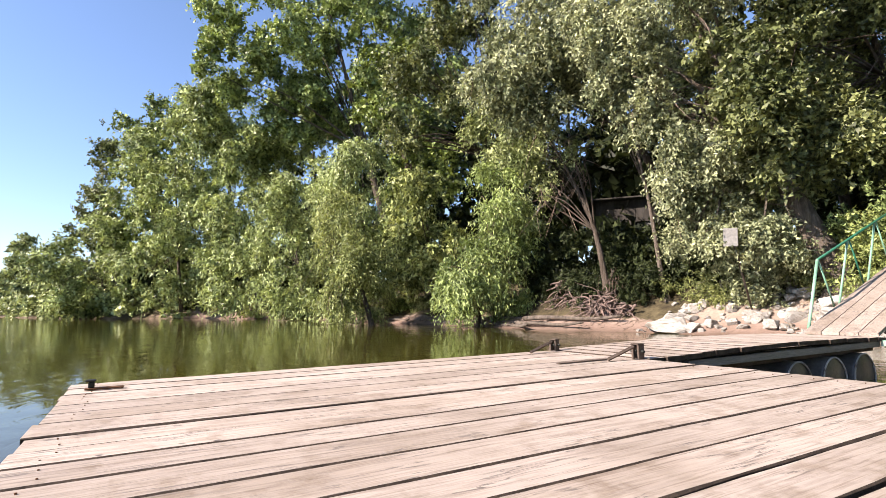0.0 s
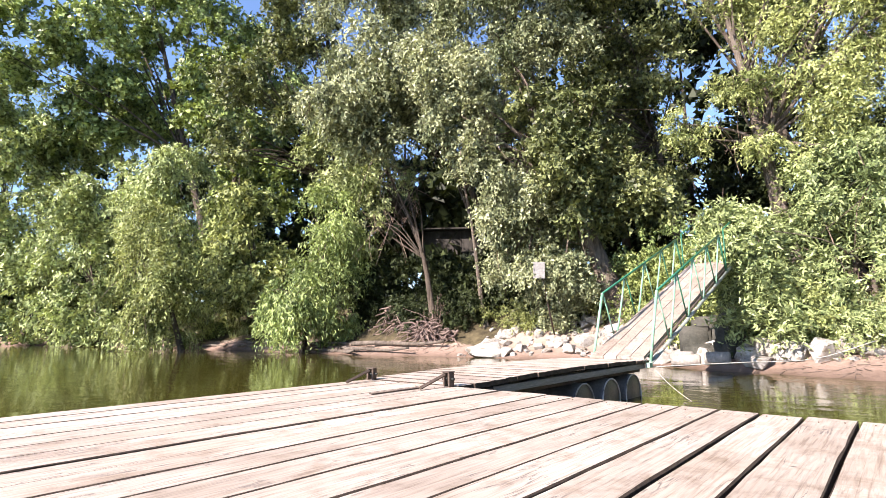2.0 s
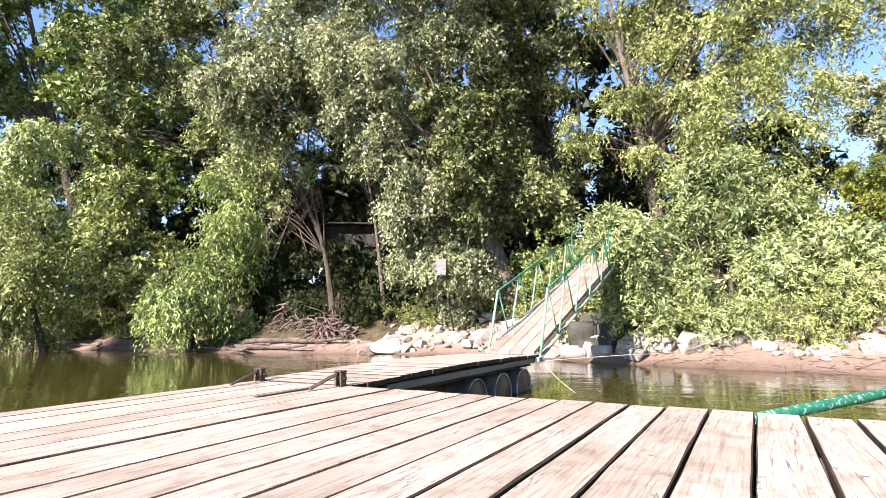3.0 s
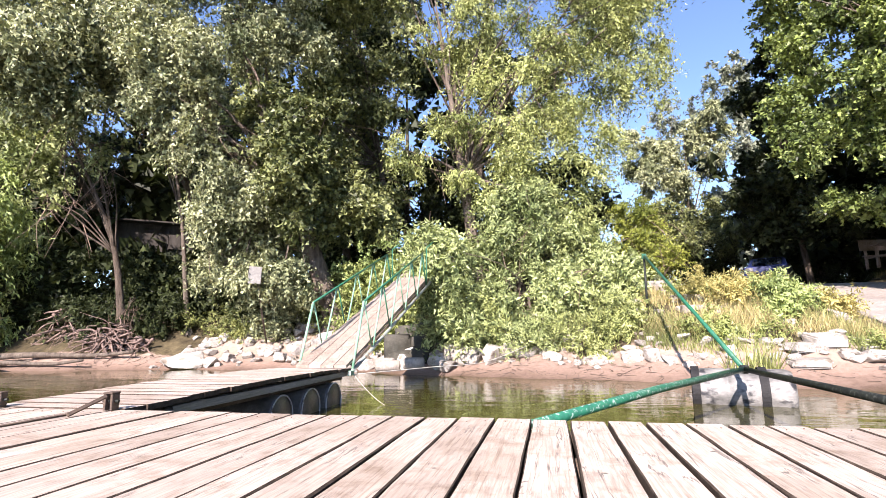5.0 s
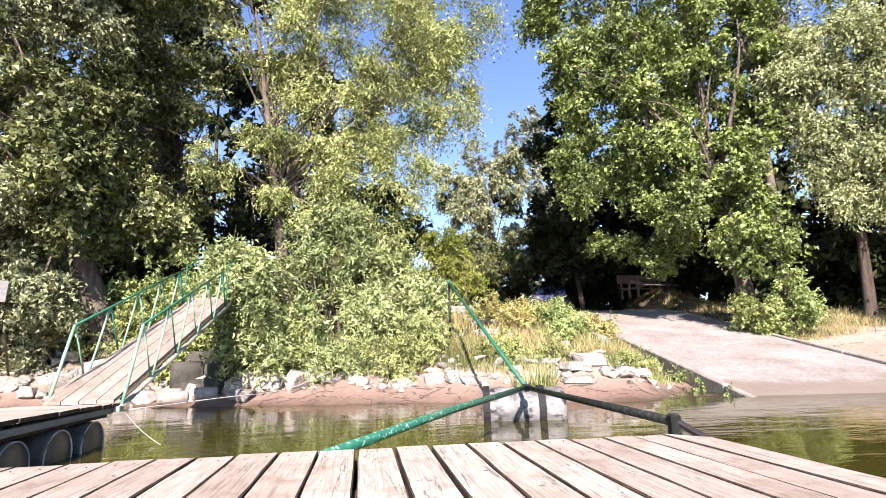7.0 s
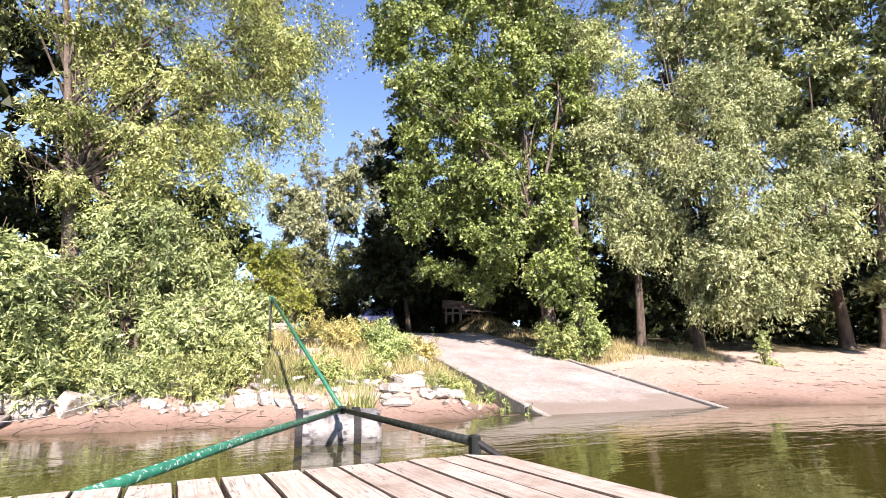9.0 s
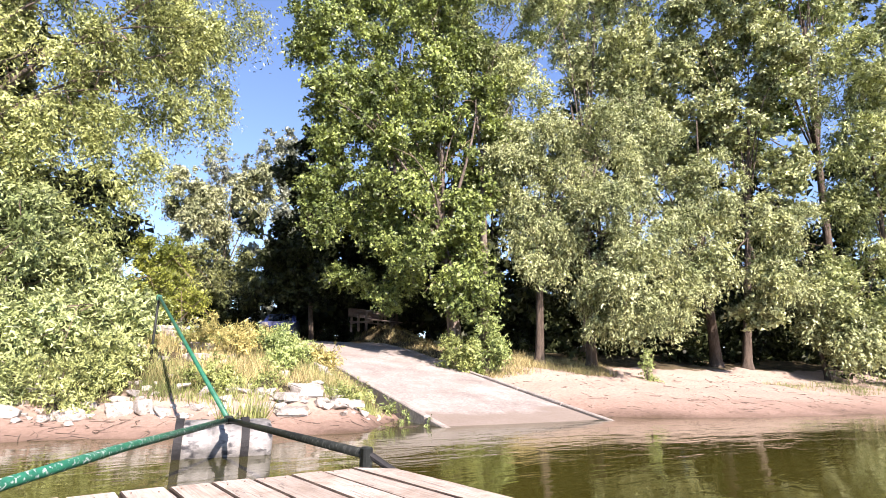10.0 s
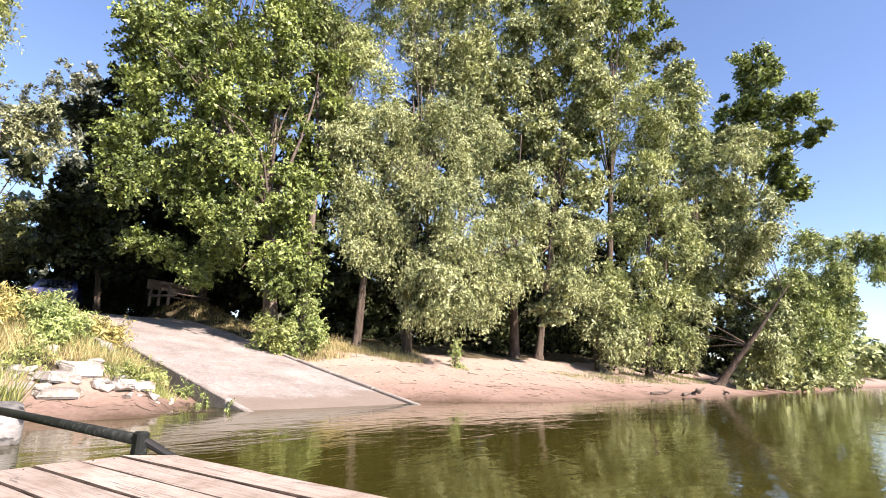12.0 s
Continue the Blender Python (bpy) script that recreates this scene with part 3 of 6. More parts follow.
GAPS = [0.008, 0.01, 0.003, 0.01, 0.003, 0.005, 0.012, 0.01, 0.004, 0.013, 0.005, 0.013, 0.013, 0.013, 0.015, 0.012, 0.013, 0.009, 0.014, 0.018, 0.018, 0.018, 0.016, 0.015, 0.014, 0.004, 0.013, 0.01, 0.006]


def worn_plank(width, length, thick, rng, wobble=0.0022, edge=0.005, cut=0.0):
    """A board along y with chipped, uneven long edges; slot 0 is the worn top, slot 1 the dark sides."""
    bm = bmesh.new()
    n = max(3, int(length / 0.22))
    rings = []
    for k in range(n + 1):
        y = -length / 2 + length * k / n
        a, b = -width / 2 + rng.uniform(-wobble, wobble), width / 2 + rng.uniform(-wobble, wobble)
        e = edge * rng.uniform(0.6, 1.5)
        f = edge * rng.uniform(0.6, 1.5)
        yb = y - (cut if k == n else 0.0)
        rings.append([bm.verts.new(c) for c in ((a, y, -thick), (b, yb, -thick), (b, yb, -f), (b - f, yb, 0), (a + e, y, 0), (a, y, -e))])
    for r, s in zip(rings, rings[1:]):
        for k in range(6):
            j = (k + 1) % 6
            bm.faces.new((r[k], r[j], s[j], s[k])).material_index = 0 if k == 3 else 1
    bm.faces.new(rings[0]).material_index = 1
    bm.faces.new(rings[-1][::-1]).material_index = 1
    bmesh.ops.recalc_face_normals(bm, faces=bm.faces)
    return bm


def build_deck():
    ob = thing("floating_deck", "floating wooden deck of pale weathered boards with dark gaps", "deck", (0.5, 2.4, 0))
    rng = random.Random(11)
    for a, b, gap in zip(SEAMS, SEAMS[1:], GAPS):
        e0 = DY0 + rng.uniform(-0.01, 0.01)
        e1 = DY1 + rng.uniform(-0.018, 0.022) - 0.03 * max(0.0, a - 1.0)
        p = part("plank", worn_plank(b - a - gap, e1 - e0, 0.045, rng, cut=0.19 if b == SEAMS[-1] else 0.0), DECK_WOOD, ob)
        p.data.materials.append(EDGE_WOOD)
        p.location = ((a + b) / 2 - 0.5, (e0 + e1) / 2 - 2.4, DZ + rng.uniform(-0.003, 0.003))
        p.rotation_euler = (0, rng.uniform(-0.008, 0.008), rng.uniform(-0.0012, 0.0012))
    for y in (DY0 + 0.1, 1.2, 1.8, 2.4, 3.0, 3.6, DY1 - 0.12):
        part("beam", box(DX0 + 0.02 - 0.5, DX1 - 0.02 - 0.5, y - 0.06 - 2.4, y + 0.06 - 2.4, DZ - 0.2, DZ - 0.05), BEAM_WOOD, ob)
    for x in (DX0 + 0.06, DX1 - 0.06):
        part("side_beam", box(x - 0.04 - 0.5, x + 0.04 - 0.5, DY0 + 0.2 - 2.4, DY1 - 0.22 - 2.4, DZ - 0.22, DZ - 0.05), BEAM_WOOD, ob)
    for x in (-1.6, 0.2, 1.9, 3.0):
        for y in (1.15, 2.35, 3.55):
            v, f = tube([(x - 0.5 - 0.45, y - 2.4, 0.02), (x - 0.5 + 0.4, y - 2.4, 0.02)], 0.22, 14)
            part("drum", mesh_from("drum", v, f), GREY_DRUM, ob, "grey plastic float drum", True)
    # nail heads, two to a board over three of the beams
    nail = mesh_from("nail", *tube([(0, 0, -0.003), (0, 0, 0.0015)], 0.003, 6))
    for a, b in zip(SEAMS, SEAMS[1:]):
        for y in (DY0 + 0.1, DY1 - 0.12):
            for f in (0.27, 0.74):
                n = part("nail", nail, RUST, ob)
                n.location = (a + (b - a) * f + rng.uniform(-0.012, 0.012) - 0.5, y + rng.uniform(-0.03, 0.03) - 2.4, DZ + 0.002)
    return ob


build_deck()


def mooring_cleat(x, y):
    ob = thing("mooring_cleat", "small dark iron cleat at the deck's corner", "cleat", (x, y, DZ + 0.004))
    part("plate", box(-0.02, 0.02, -0.03, 0.15, 0, 0.008, 0.002), RUST, ob)
    part("horn", box(-0.012, 0.012, -0.015, 0.015, 0.009, 0.042, 0.005), BLACK_STEEL, ob)
    part("flange", box(-0.018, 0.018, -0.03, 0.022, 0.043, 0.053, 0.004), BLACK_STEEL, ob)


mooring_cleat(-2.1, 0.8)

# ---- walkway to the bank ----
WX0, WX1, WY0, WY1, WZ = -2.45, -1.34, 4.34, 8.42, 0.458


def build_walkway():
    ob = thing("floating_walkway", "narrow floating walkway of short weathered boards on drums", "walkway")
    rng = random.Random(3)
    y = WY0
    while y < WY1 - 0.05:
        w = min(rng.uniform(0.17, 0.24), WY1 - y)
        f = (y - WY0) / (WY1 - WY0)
        z = WZ + 0.035 * math.sin(math.pi * f) - 0.015 * f
        x0, x1 = WX0 - rng.uniform(0, 0.03), WX1 + rng.uniform(-0.01, 0.025)
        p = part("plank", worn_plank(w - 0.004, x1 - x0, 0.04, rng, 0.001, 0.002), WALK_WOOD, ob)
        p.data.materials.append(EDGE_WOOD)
        p.location, p.rotation_euler = ((x0 + x1) / 2, y + w / 2, z + rng.uniform(-0.0015, 0.0015)), (0, rng.uniform(-0.004, 0.004), math.pi / 2)
        y += w
    for x in (WX0 + 0.05, WX1 - 0.16):
        b = part("side_beam", box(x - 0.03, x + 0.03, WY0 + 0.02, WY1, -0.17, -0.045), BEAM_WOOD, ob)
        b.location.z = WZ
    b = part("fender_beam", box(WX1 - 0.1, WX1 - 0.02, WY0 + 0.5, WY1 - 0.1, -0.115, -0.05), GREY_BEAM, ob, "grey weathered beam")
    b.location.z = WZ
    for y in (6.5, 7.2, 7.87):
        xs = [WX0 + 0.1, WX1 - 0.05, WX1 - 0.03, WX1 - 0.02, WX1 - 0.02]
        d = part("drum", mesh_from("drum", *tube([(x, y, 0.05) for x in xs], [0.25, 0.25, 0.245, 0.235, 0.23], 24, False)), GREY_DRUM, ob, "dark grey open-ended float drum", True)
        part("end_cap", mesh_from("end_cap", *tube([(WX1 - 0.08, y, 0.05), (WX1 - 0.05, y, 0.05)], 0.236, 24)), CAP_GREY, d, "recessed grey drum end")
        ring = [(WX1 - 0.015, y + 0.242 * math.cos(a), 0.05 + 0.242 * math.sin(a)) for a in np.linspace(0, 2 * math.pi, 29)]
        part("rim", mesh_from("rim", *tube(ring, 0.009, 6, False)), STONE, d, "pale drum rim", True)


build_walkway()


def hinge_bracket(x, y, high, brace, turn):
    ob = thing("hinge_bracket", "small dark iron hinge bracket with a slanting brace on the deck", "bracket", (x, y, DZ + 0.004), "brackets of the walkway hinge", turn)
    for s in (-0.026, 0.026):
        part("cheek", box(s - 0.009, s + 0.009, -0.03, 0.035, 0, high, 0.003), BEAM_WOOD, ob)
    part("head", box(-0.036, 0.036, -0.035, 0.04, high + 0.001, high + 0.012, 0.003), BEAM_WOOD, ob)
    part("pin", mesh_from("pin", *tube([(-0.06, 0, high * 0.55), (0.06, 0, high * 0.55)], 0.011, 8)), BLACK_STEEL, ob)
    part("brace", mesh_from("brace", *tube([(0, -0.045, high - 0.012), (-0.02, -brace, 0.012)], 0.014, 4)), BEAM_WOOD, ob, "dark slanting brace")


hinge_bracket(-1.41, 4.3, 0.105, 0.3, 0.0)
hinge_bracket(-2.335, 4.3, 0.095, 0.36, 0.3)


def strap_iron(x, y):
    ob = part("strap_iron", box(-0.02, 0.02, -0.25, 0.25, 0, 0.006, 0.002), BEAM_WOOD, None, "rusty flat iron strap lying on the deck boards")
    ob.location = (x, y, DZ + 0.005)
    tagged(ob, category="strap")


strap_iron(-1.52, 3.84)


# ---- gangway ----
def build_gangway():
    ob = thing("gangway", "sloping gangway with boards and green steel truss rails", "gangway")
    y0, z0, y1 = 8.35, 0.4, 14.1
    slope = 0.345

    def at(x, y, dz=0.0):
        return Vector((x, y, z0 + slope * (y - y0) + dz))

    xl, xr = -2.13, -1.3
    w = (xr - xl - 0.06) / 4
    for k in range(4):
        for ya, yb in ((y0 - 0.12, 11.4), (11.42, y1)):
            bm = bmesh.new()
            a, b = xl + 0.03 + k * w + 0.005, xl + 0.03 + (k + 1) * w - 0.005
            vs = [bm.verts.new(at(x, y, dz)) for y in (ya, yb) for x, dz in ((a, 0.1), (b, 0.1), (b, 0.14), (a, 0.14))]
            for q in ((0, 3, 2, 1), (4, 5, 6, 7), (0, 1, 5, 4), (1, 2, 6, 5), (2, 3, 7, 6), (3, 0, 4, 7)):
                bm.faces.new([vs[i] for i in q])
            bmesh.ops.recalc_face_normals(bm, faces=bm.faces)
            part("plank", bm, RAMP_WOOD, ob)
    high, panel, count = 0.86, 0.94, 4
    for x in (xr, xl):
        pipe("lower_beam", at(x, y0), at(x, y1), 0.04, STEEL_GREY, ob, "pale grey-green lower beam", 4)
        inner = x - 0.035 if x == xr else x + 0.035
        pipe("stringer", at(inner, y0 + 0.1, 0.06), at(inner, y1, 0.06), 0.034, BEAM_WOOD, ob, "dark brown timber stringer", 4)
        part("foot_plate", box(x - 0.03, x + 0.03, y0 - 0.1, y0 + 0.02, z0 - 0.045, z0 + 0.02), PALE_GREEN, ob)
        ys = y0 + 0.45
        end = ys + panel * count
        pipe("handrail", at(x, ys, high), at(x, end, high), 0.018, GREEN_PAINT, ob, "green painted handrail")
        pipe("end_post", at(x, y0 + 0.02), at(x, ys, high), 0.02, PALE_GREEN, ob)
        for k in range(count):
            y = ys + panel * k
            pipe("upright", at(x, y + 0.02, high), at(x, y + 0.4), 0.011, GREEN_PAINT if k % 2 else PALE_GREEN, ob)
            pipe("strut", at(x, y + 0.44), at(x, y + panel - 0.02, high), 0.015, PALE_GREEN, ob)
        pipe("end_post", at(x, end, high), at(x, end + 0.35, 0.05), 0.017, GREEN_PAINT, ob)
        # lighter rail of the upper end
        far = end + 0.4
        pipe("upper_rail", at(x, far, 0.9), at(x, y1 - 0.1, 0.92), 0.015, GREEN_PAINT, ob, "thin dark green upper rail")
        for y in (far, y1 - 0.1):
            pipe("upper_post", at(x, y), at(x, y, 0.91), 0.013, GREEN_PAINT, ob)
        if x == xr:
            pipe("support_leg", at(x, y1 - 0.2), Vector((x, y1 - 0.2, height(x, y1 - 0.2) - 0.1)), 0.04, BEAM_WOOD, ob, "dark timber leg under the upper end")
    for y in (9.6, 11.2, 12.8):
        part("cross_beam", mesh_from("cross_beam", *tube([at(xl, y, 0.02), at(xr, y, 0.02)], 0.035, 4)), RUST, ob)


build_gangway()

# ---- spreader poles, float and mooring ----
APEX = Vector((3.73, 8.2, 0.465))


def build_boom():
    ob = thing("mooring_boom", "green and black steel mooring poles meeting above a float", "mooring boom")
    pipe("green_pole", (1.02, 4.06, 0.36), APEX, 0.034, CHIPPED_GREEN, ob, "chipped green steel pole", 12, Vector((2.38, 6.14, 0.44)))
    pipe("black_pole", (3.47, 4.42, 0.5), APEX, 0.031, BLACK_STEEL, ob, "black worn steel pole", 12)
    pipe("bank_pole", APEX, (3.72, 14.1, 2.66), 0.03, GREEN_PAINT, ob, "green steel pole up the bank", 12)
    part("joint", box(APEX.x - 0.05, APEX.x + 0.05, APEX.y - 0.05, APEX.y + 0.05, APEX.z - 0.05, APEX.z + 0.05, 0.02), BLACK_STEEL, ob)
    part("bracket", box(3.435, 3.5, 4.36, 4.43, 0.28, 0.545, 0.012), BLACK_STEEL, ob)
    part("bracket_arm", mesh_from("bracket_arm", *tube([(3.48, 4.38, 0.5), (3.74, 4.2, 0.3)], 0.022, 8)), RUBBER, ob)


build_boom()


def build_anchor_post():
    x, y = 3.72, 14.12
    g = height(x, y)
    ob = thing("anchor_post", "dark steel post holding the pole on the bank", "post", (x, y, g))
    pipe("post", (0, 0.05, -0.2), (0, 0.05, 2.7 - g), 0.026, BLACK_STEEL, ob)
    part("collar", box(-0.05, 0.05, -0.01, 0.1, 2.6 - g, 2.72 - g, 0.01), GREEN_PAINT, ob)


build_anchor_post()


def build_float():
    ob = thing("float_drum", "scuffed white float drum with black straps in the water", "float", (3.87, 8.8, 0), turn=-0.22)
    ob.scale = (1.07, 1.07, 1.07)
    xs = [-0.52, -0.5, -0.44, -0.18, -0.16, -0.14, 0.16, 0.18, 0.2, 0.46, 0.52, 0.54]
    rs = [0.2, 0.26, 0.285, 0.285, 0.275, 0.285, 0.285, 0.275, 0.285, 0.285, 0.26, 0.2]
    part("drum", mesh_from("drum", *tube([(x, 0, 0.12) for x in xs], rs, 28)), WHITE_DRUM, ob, smooth=True)
    for x in (-0.5, 0.22):
        ring = [(x, 0.295 * math.cos(a), 0.12 + 0.295 * math.sin(a)) for a in np.linspace(0, 2 * math.pi, 33)]
        verts, faces = [], []
        for k, p in enumerate(ring):
            q = Vector(p)
            out = Vector((0, q.y, q.z - 0.12)).normalized() * 0.012
            verts += [q + Vector((-0.045, 0, 0)), q + Vector((0.045, 0, 0)), q + Vector((0.045, 0, 0)) + out, q + Vector((-0.045, 0, 0)) + out]
        for k in range(len(ring) - 1):
            for j in range(4):
                faces.append((k * 4 + j, k * 4 + (j + 1) % 4, k * 4 + 4 + (j + 1) % 4, k * 4 + 4 + j))
        part("strap", mesh_from("strap", [tuple(v) for v in verts], faces), RUBBER, ob, "black rubber strap")


build_float()


def rope(label, pts, r):
    ob = part("rope", mesh_from("rope", *tube(smoothed(pts, 5), r, 6)), ROPE, None, label, True)
    tagged(ob, category="rope")


rope("pale mooring rope slung from the gangway to the bank", [(-1.28, 8.4, 0.36), (-0.55, 9.9, 0.36), (0.2, 11.5, 0.36), (0.95, 13.0, 0.62)], 0.008)
rope("pale slack rope trailing into the water", [(-1.28, 8.38, 0.36), (-1.0, 8.2, 0.15), (-0.7, 8.0, 0.0), (-0.5, 7.9, -0.05)], 0.003)


# ---- stones ----
def stone_meshes(count):
    """Broken angular blocks: the hull of points scattered near a rough box, its edges worn."""
    made = []
    for k in range(count):
        rng = random.Random(100 + k)
        bm = bmesh.new()
        for _ in range(15):
            p = Vector((rng.uniform(-0.5, 0.5), rng.uniform(-0.5, 0.5), rng.uniform(-0.5, 0.5)))
            p[rng.randrange(3)] = rng.choice((-0.5, 0.5)) * rng.uniform(0.8, 1.0)
            bm.verts.new(p * (0.98 if p.length < 0.62 else 0.62 / p.length))
        hull = bmesh.ops.convex_hull(bm, input=bm.verts[:])
        bmesh.ops.delete(bm, geom=[v for v in bm.verts if not v.link_faces], context="VERTS")
        bmesh.ops.dissolve_limit(bm, angle_limit=0.3, verts=bm.verts[:], edges=bm.edges[:])
        bmesh.ops.bevel(bm, geom=bm.edges[:], offset=0.035, segments=1, affect="EDGES")
        bmesh.ops.triangulate(bm, faces=bm.faces[:])
        me = bpy.data.meshes.new("boulder")
        bm.to_mesh(me)
        bm.free()
        me.materials.append(STONE)
        made.append(me)
    return made


STONES = stone_meshes(14)


def boulder(x, y, sx, sy, sz, rng, group, label, sink=0.3):
    ob = new("boulder", STONES[rng.randrange(len(STONES))])
    ob.location = (x, y, max(height(x, y), -0.05) + sz * (0.5 - sink))
    ob.scale = (sx, sy, sz)
    ob.rotation_euler = (rng.uniform(-0.25, 0.25), rng.uniform(-0.25, 0.25), rng.uniform(0, 6.28))
    return tagged(ob, label, "stone", group)


def squared_block(x, y, a, b, c, rng):
    """A roughly squared, flat-topped slab."""
    bm = bmesh.new()
    bmesh.ops.create_cube(bm, size=1.0)
    for v in bm.verts:
        v.co = Vector((v.co.x * a, v.co.y * b, v.co.z * c)) + Vector([rng.uniform(-0.05, 0.05) for _ in range(3)])
    bmesh.ops.bevel(bm, geom=bm.edges[:], offset=0.03, segments=2, affect="EDGES")
    ob = part("stone_slab", bm, STONE, None, "pale squared stone slab beside the ramp")
    ob.location, ob.rotation_euler = (x, y, height(x, y) + c * 0.3), (rng.uniform(-0.1, 0.1), rng.uniform(-0.1, 0.1), rng.uniform(-0.4, 0.4))
    tagged(ob, category="stone", group="slabs beside the ramp")


def stone_bank(count, x0, x1, s0, s1, lo, hi, group, label, seed):
    rng = random.Random(seed)
    for _ in range(count):
        x = rng.uniform(x0, x1)
        y = float(np.interp(x, SHORE_X, SHORE_Y)) + rng.uniform(s0, s1)
        a = rng.uniform(lo, hi)
        boulder(x, y, a, a * rng.uniform(0.55, 0.9), a * rng.uniform(0.4, 0.65), rng, group, label)


stone_bank(150, -9.3, -2.4, 0.3, 3.9, 0.24, 0.72, "stones on the left bank", "pale limestone boulder on the river bank", 21)
stone_bank(20, -3.2, -0.6, 0.3, 2.4, 0.35, 0.8, "stones under the gangway", "dark shaded boulder under the gangway", 25)
stone_bank(96, -0.8, 7.6, 1.1, 2.3, 0.15, 0.42, "stones along the sand", "pale limestone block above the sand", 22)
stone_bank(34, 3.6, 8.3, 1.0, 4.2, 0.16, 0.45, "stones beside the ramp", "pale stone among weeds beside the ramp", 23)


def rubble(label, count, x0, x1, s0, s1, lo, hi, seed):
    """Small broken stones, too many to tell apart."""
    rng = random.Random(seed)
    shapes = []
    for me in STONES[:6]:
        shapes.append(([v.co.copy() for v in me.vertices], [tuple(f.vertices) for f in me.polygons]))
    verts, faces = [], []
    for _ in range(count):
        x = rng.uniform(x0, x1)
        y = float(np.interp(x, SHORE_X, SHORE_Y)) + rng.uniform(s0, s1)
        a = rng.uniform(lo, hi)
        m = pose(x, y, max(height(x, y), -0.03) + a * 0.12, rng.uniform(-25, 25), rng.uniform(-25, 25), rng.uniform(0, 360))
        vs, fs = shapes[rng.randrange(6)]
        n0 = len(verts)
        verts += [tuple(m @ Vector((v.x * a, v.y * a * 0.8, v.z * a * 0.6))) for v in vs]
        faces += [tuple(i + n0 for i in f) for f in fs]
    ob = part("rubble", mesh_from("rubble", verts, faces), STONE, None, label)
    tagged(ob, category="stones", kind="stuff")


rubble("small broken pale stones strewn between the boulders", 150, -9.5, -2.4, 0.1, 3.2, 0.08, 0.26, 61)
rubble("small pale stones strewn along the sand and weeds", 170, -0.8, 8.3, 0.9, 3.6, 0.06, 0.2, 62)
_r = random.Random(7)
boulder(-8.6, 14.35, 1.6, 0.8, 0.5, _r, "stones on the left bank", "large flat limestone slab at the water", 0.2)
for _x, _y, _a, _c in ((6.5, 12.35, 0.55, 0.24), (6.05, 12.25, 0.55, 0.18), (5.95, 11.75, 0.6, 0.16), (7.4, 12.1, 0.6, 0.15), (7.0, 11.9, 0.35, 0.14)):
    squared_block(_x, _y, _a, 0.42, _c, _r)
for _x, _y, _a in ((-1.0, 13.75, 0.95), (-0.45, 13.6, 0.8), (0.15, 13.55, 0.85), (0.6, 13.75, 0.7), (1.5, 13.3, 0.5), (2.4, 13.1, 0.55), (3.1, 13.0, 0.6), (3.5, 12.8, 0.5)):
    boulder(_x, _y, _a, _a * 0.7, _a * 0.62, _r, "stones along the sand", "large pale limestone block below the willow shrub")


# ---- bank steps, sign, bench, car, old wall ----
def build_steps():
    for k in range(5):
        x, y = 4.85 - 0.07 * k, 14.3 + 0.7 * k
        z = height(x, y)
        ob = part("stone_step", box(-0.38, 0.38, -0.2, 0.2, -0.12, 0.08, 0.025), KERB, None, "worn pale stone step in the grassy bank")
        ob.location, ob.rotation_euler = (x, y, z + 0.06 + 0.07 * k), (0, 0, -0.05 * k)
        tagged(ob, category="step", group="steps up the bank")


build_steps()


def build_board():
    x, y = -6.8, 15.6
    g = height(x, y)
    ob = thing("notice_board", "small weathered pale board on a leaning stake among leaves", "board", (x, y, g))
    pipe("stake", (0, 0, -0.15), (0.34, -1.36, 2.62 - g), 0.028, BEAM_WOOD, ob)
    p = part("panel", box(-0.17, 0.17, -0.016, 0.016, -0.24, 0.24, 0.008), SIGN_WHITE, ob)
    p.location, p.rotation_euler = (0.35, -1.42, 2.54 - g), (0.06, 0.05, 0.45)


build_board()


def build_table():
    x, y = 16.85, 27.3
    ob = thing("picnic_table", "weathered wooden picnic table with benches in the shade", "picnic table", (x, y, height(x, y)), turn=0.15)
    ob.scale = (1.02, 1.0, 1.0)
    for k in range(4):
        part("table_board", box(-1.2, 1.2, -0.36 + k * 0.18, -0.19 + k * 0.18, 0.86, 0.91), RAMP_WOOD, ob)
    for sy in (-0.75, 0.75):
        part("bench_board", box(-1.2, 1.2, sy - 0.15, sy + 0.15, 0.45, 0.5), RAMP_WOOD, ob)
    part("back_board", box(-1.25, 1.25, 0.92, 0.97, 0.75, 1.25), RAMP_WOOD, ob)
    for sx in (-0.95, 0.95):
        part("cross_beam", box(sx - 0.05, sx + 0.05, -0.85, 0.95, 0.36, 0.445), RAMP_WOOD, ob)
        for sy in (-0.35, 0.35):
            part("leg", box(sx - 0.05, sx + 0.05, sy - 0.06, sy + 0.06, -0.1, 0.855), RAMP_WOOD, ob)
        part("back_post", box(sx - 0.05, sx + 0.05, 0.975, 1.06, -0.1, 1.25), RAMP_WOOD, ob)


build_table()


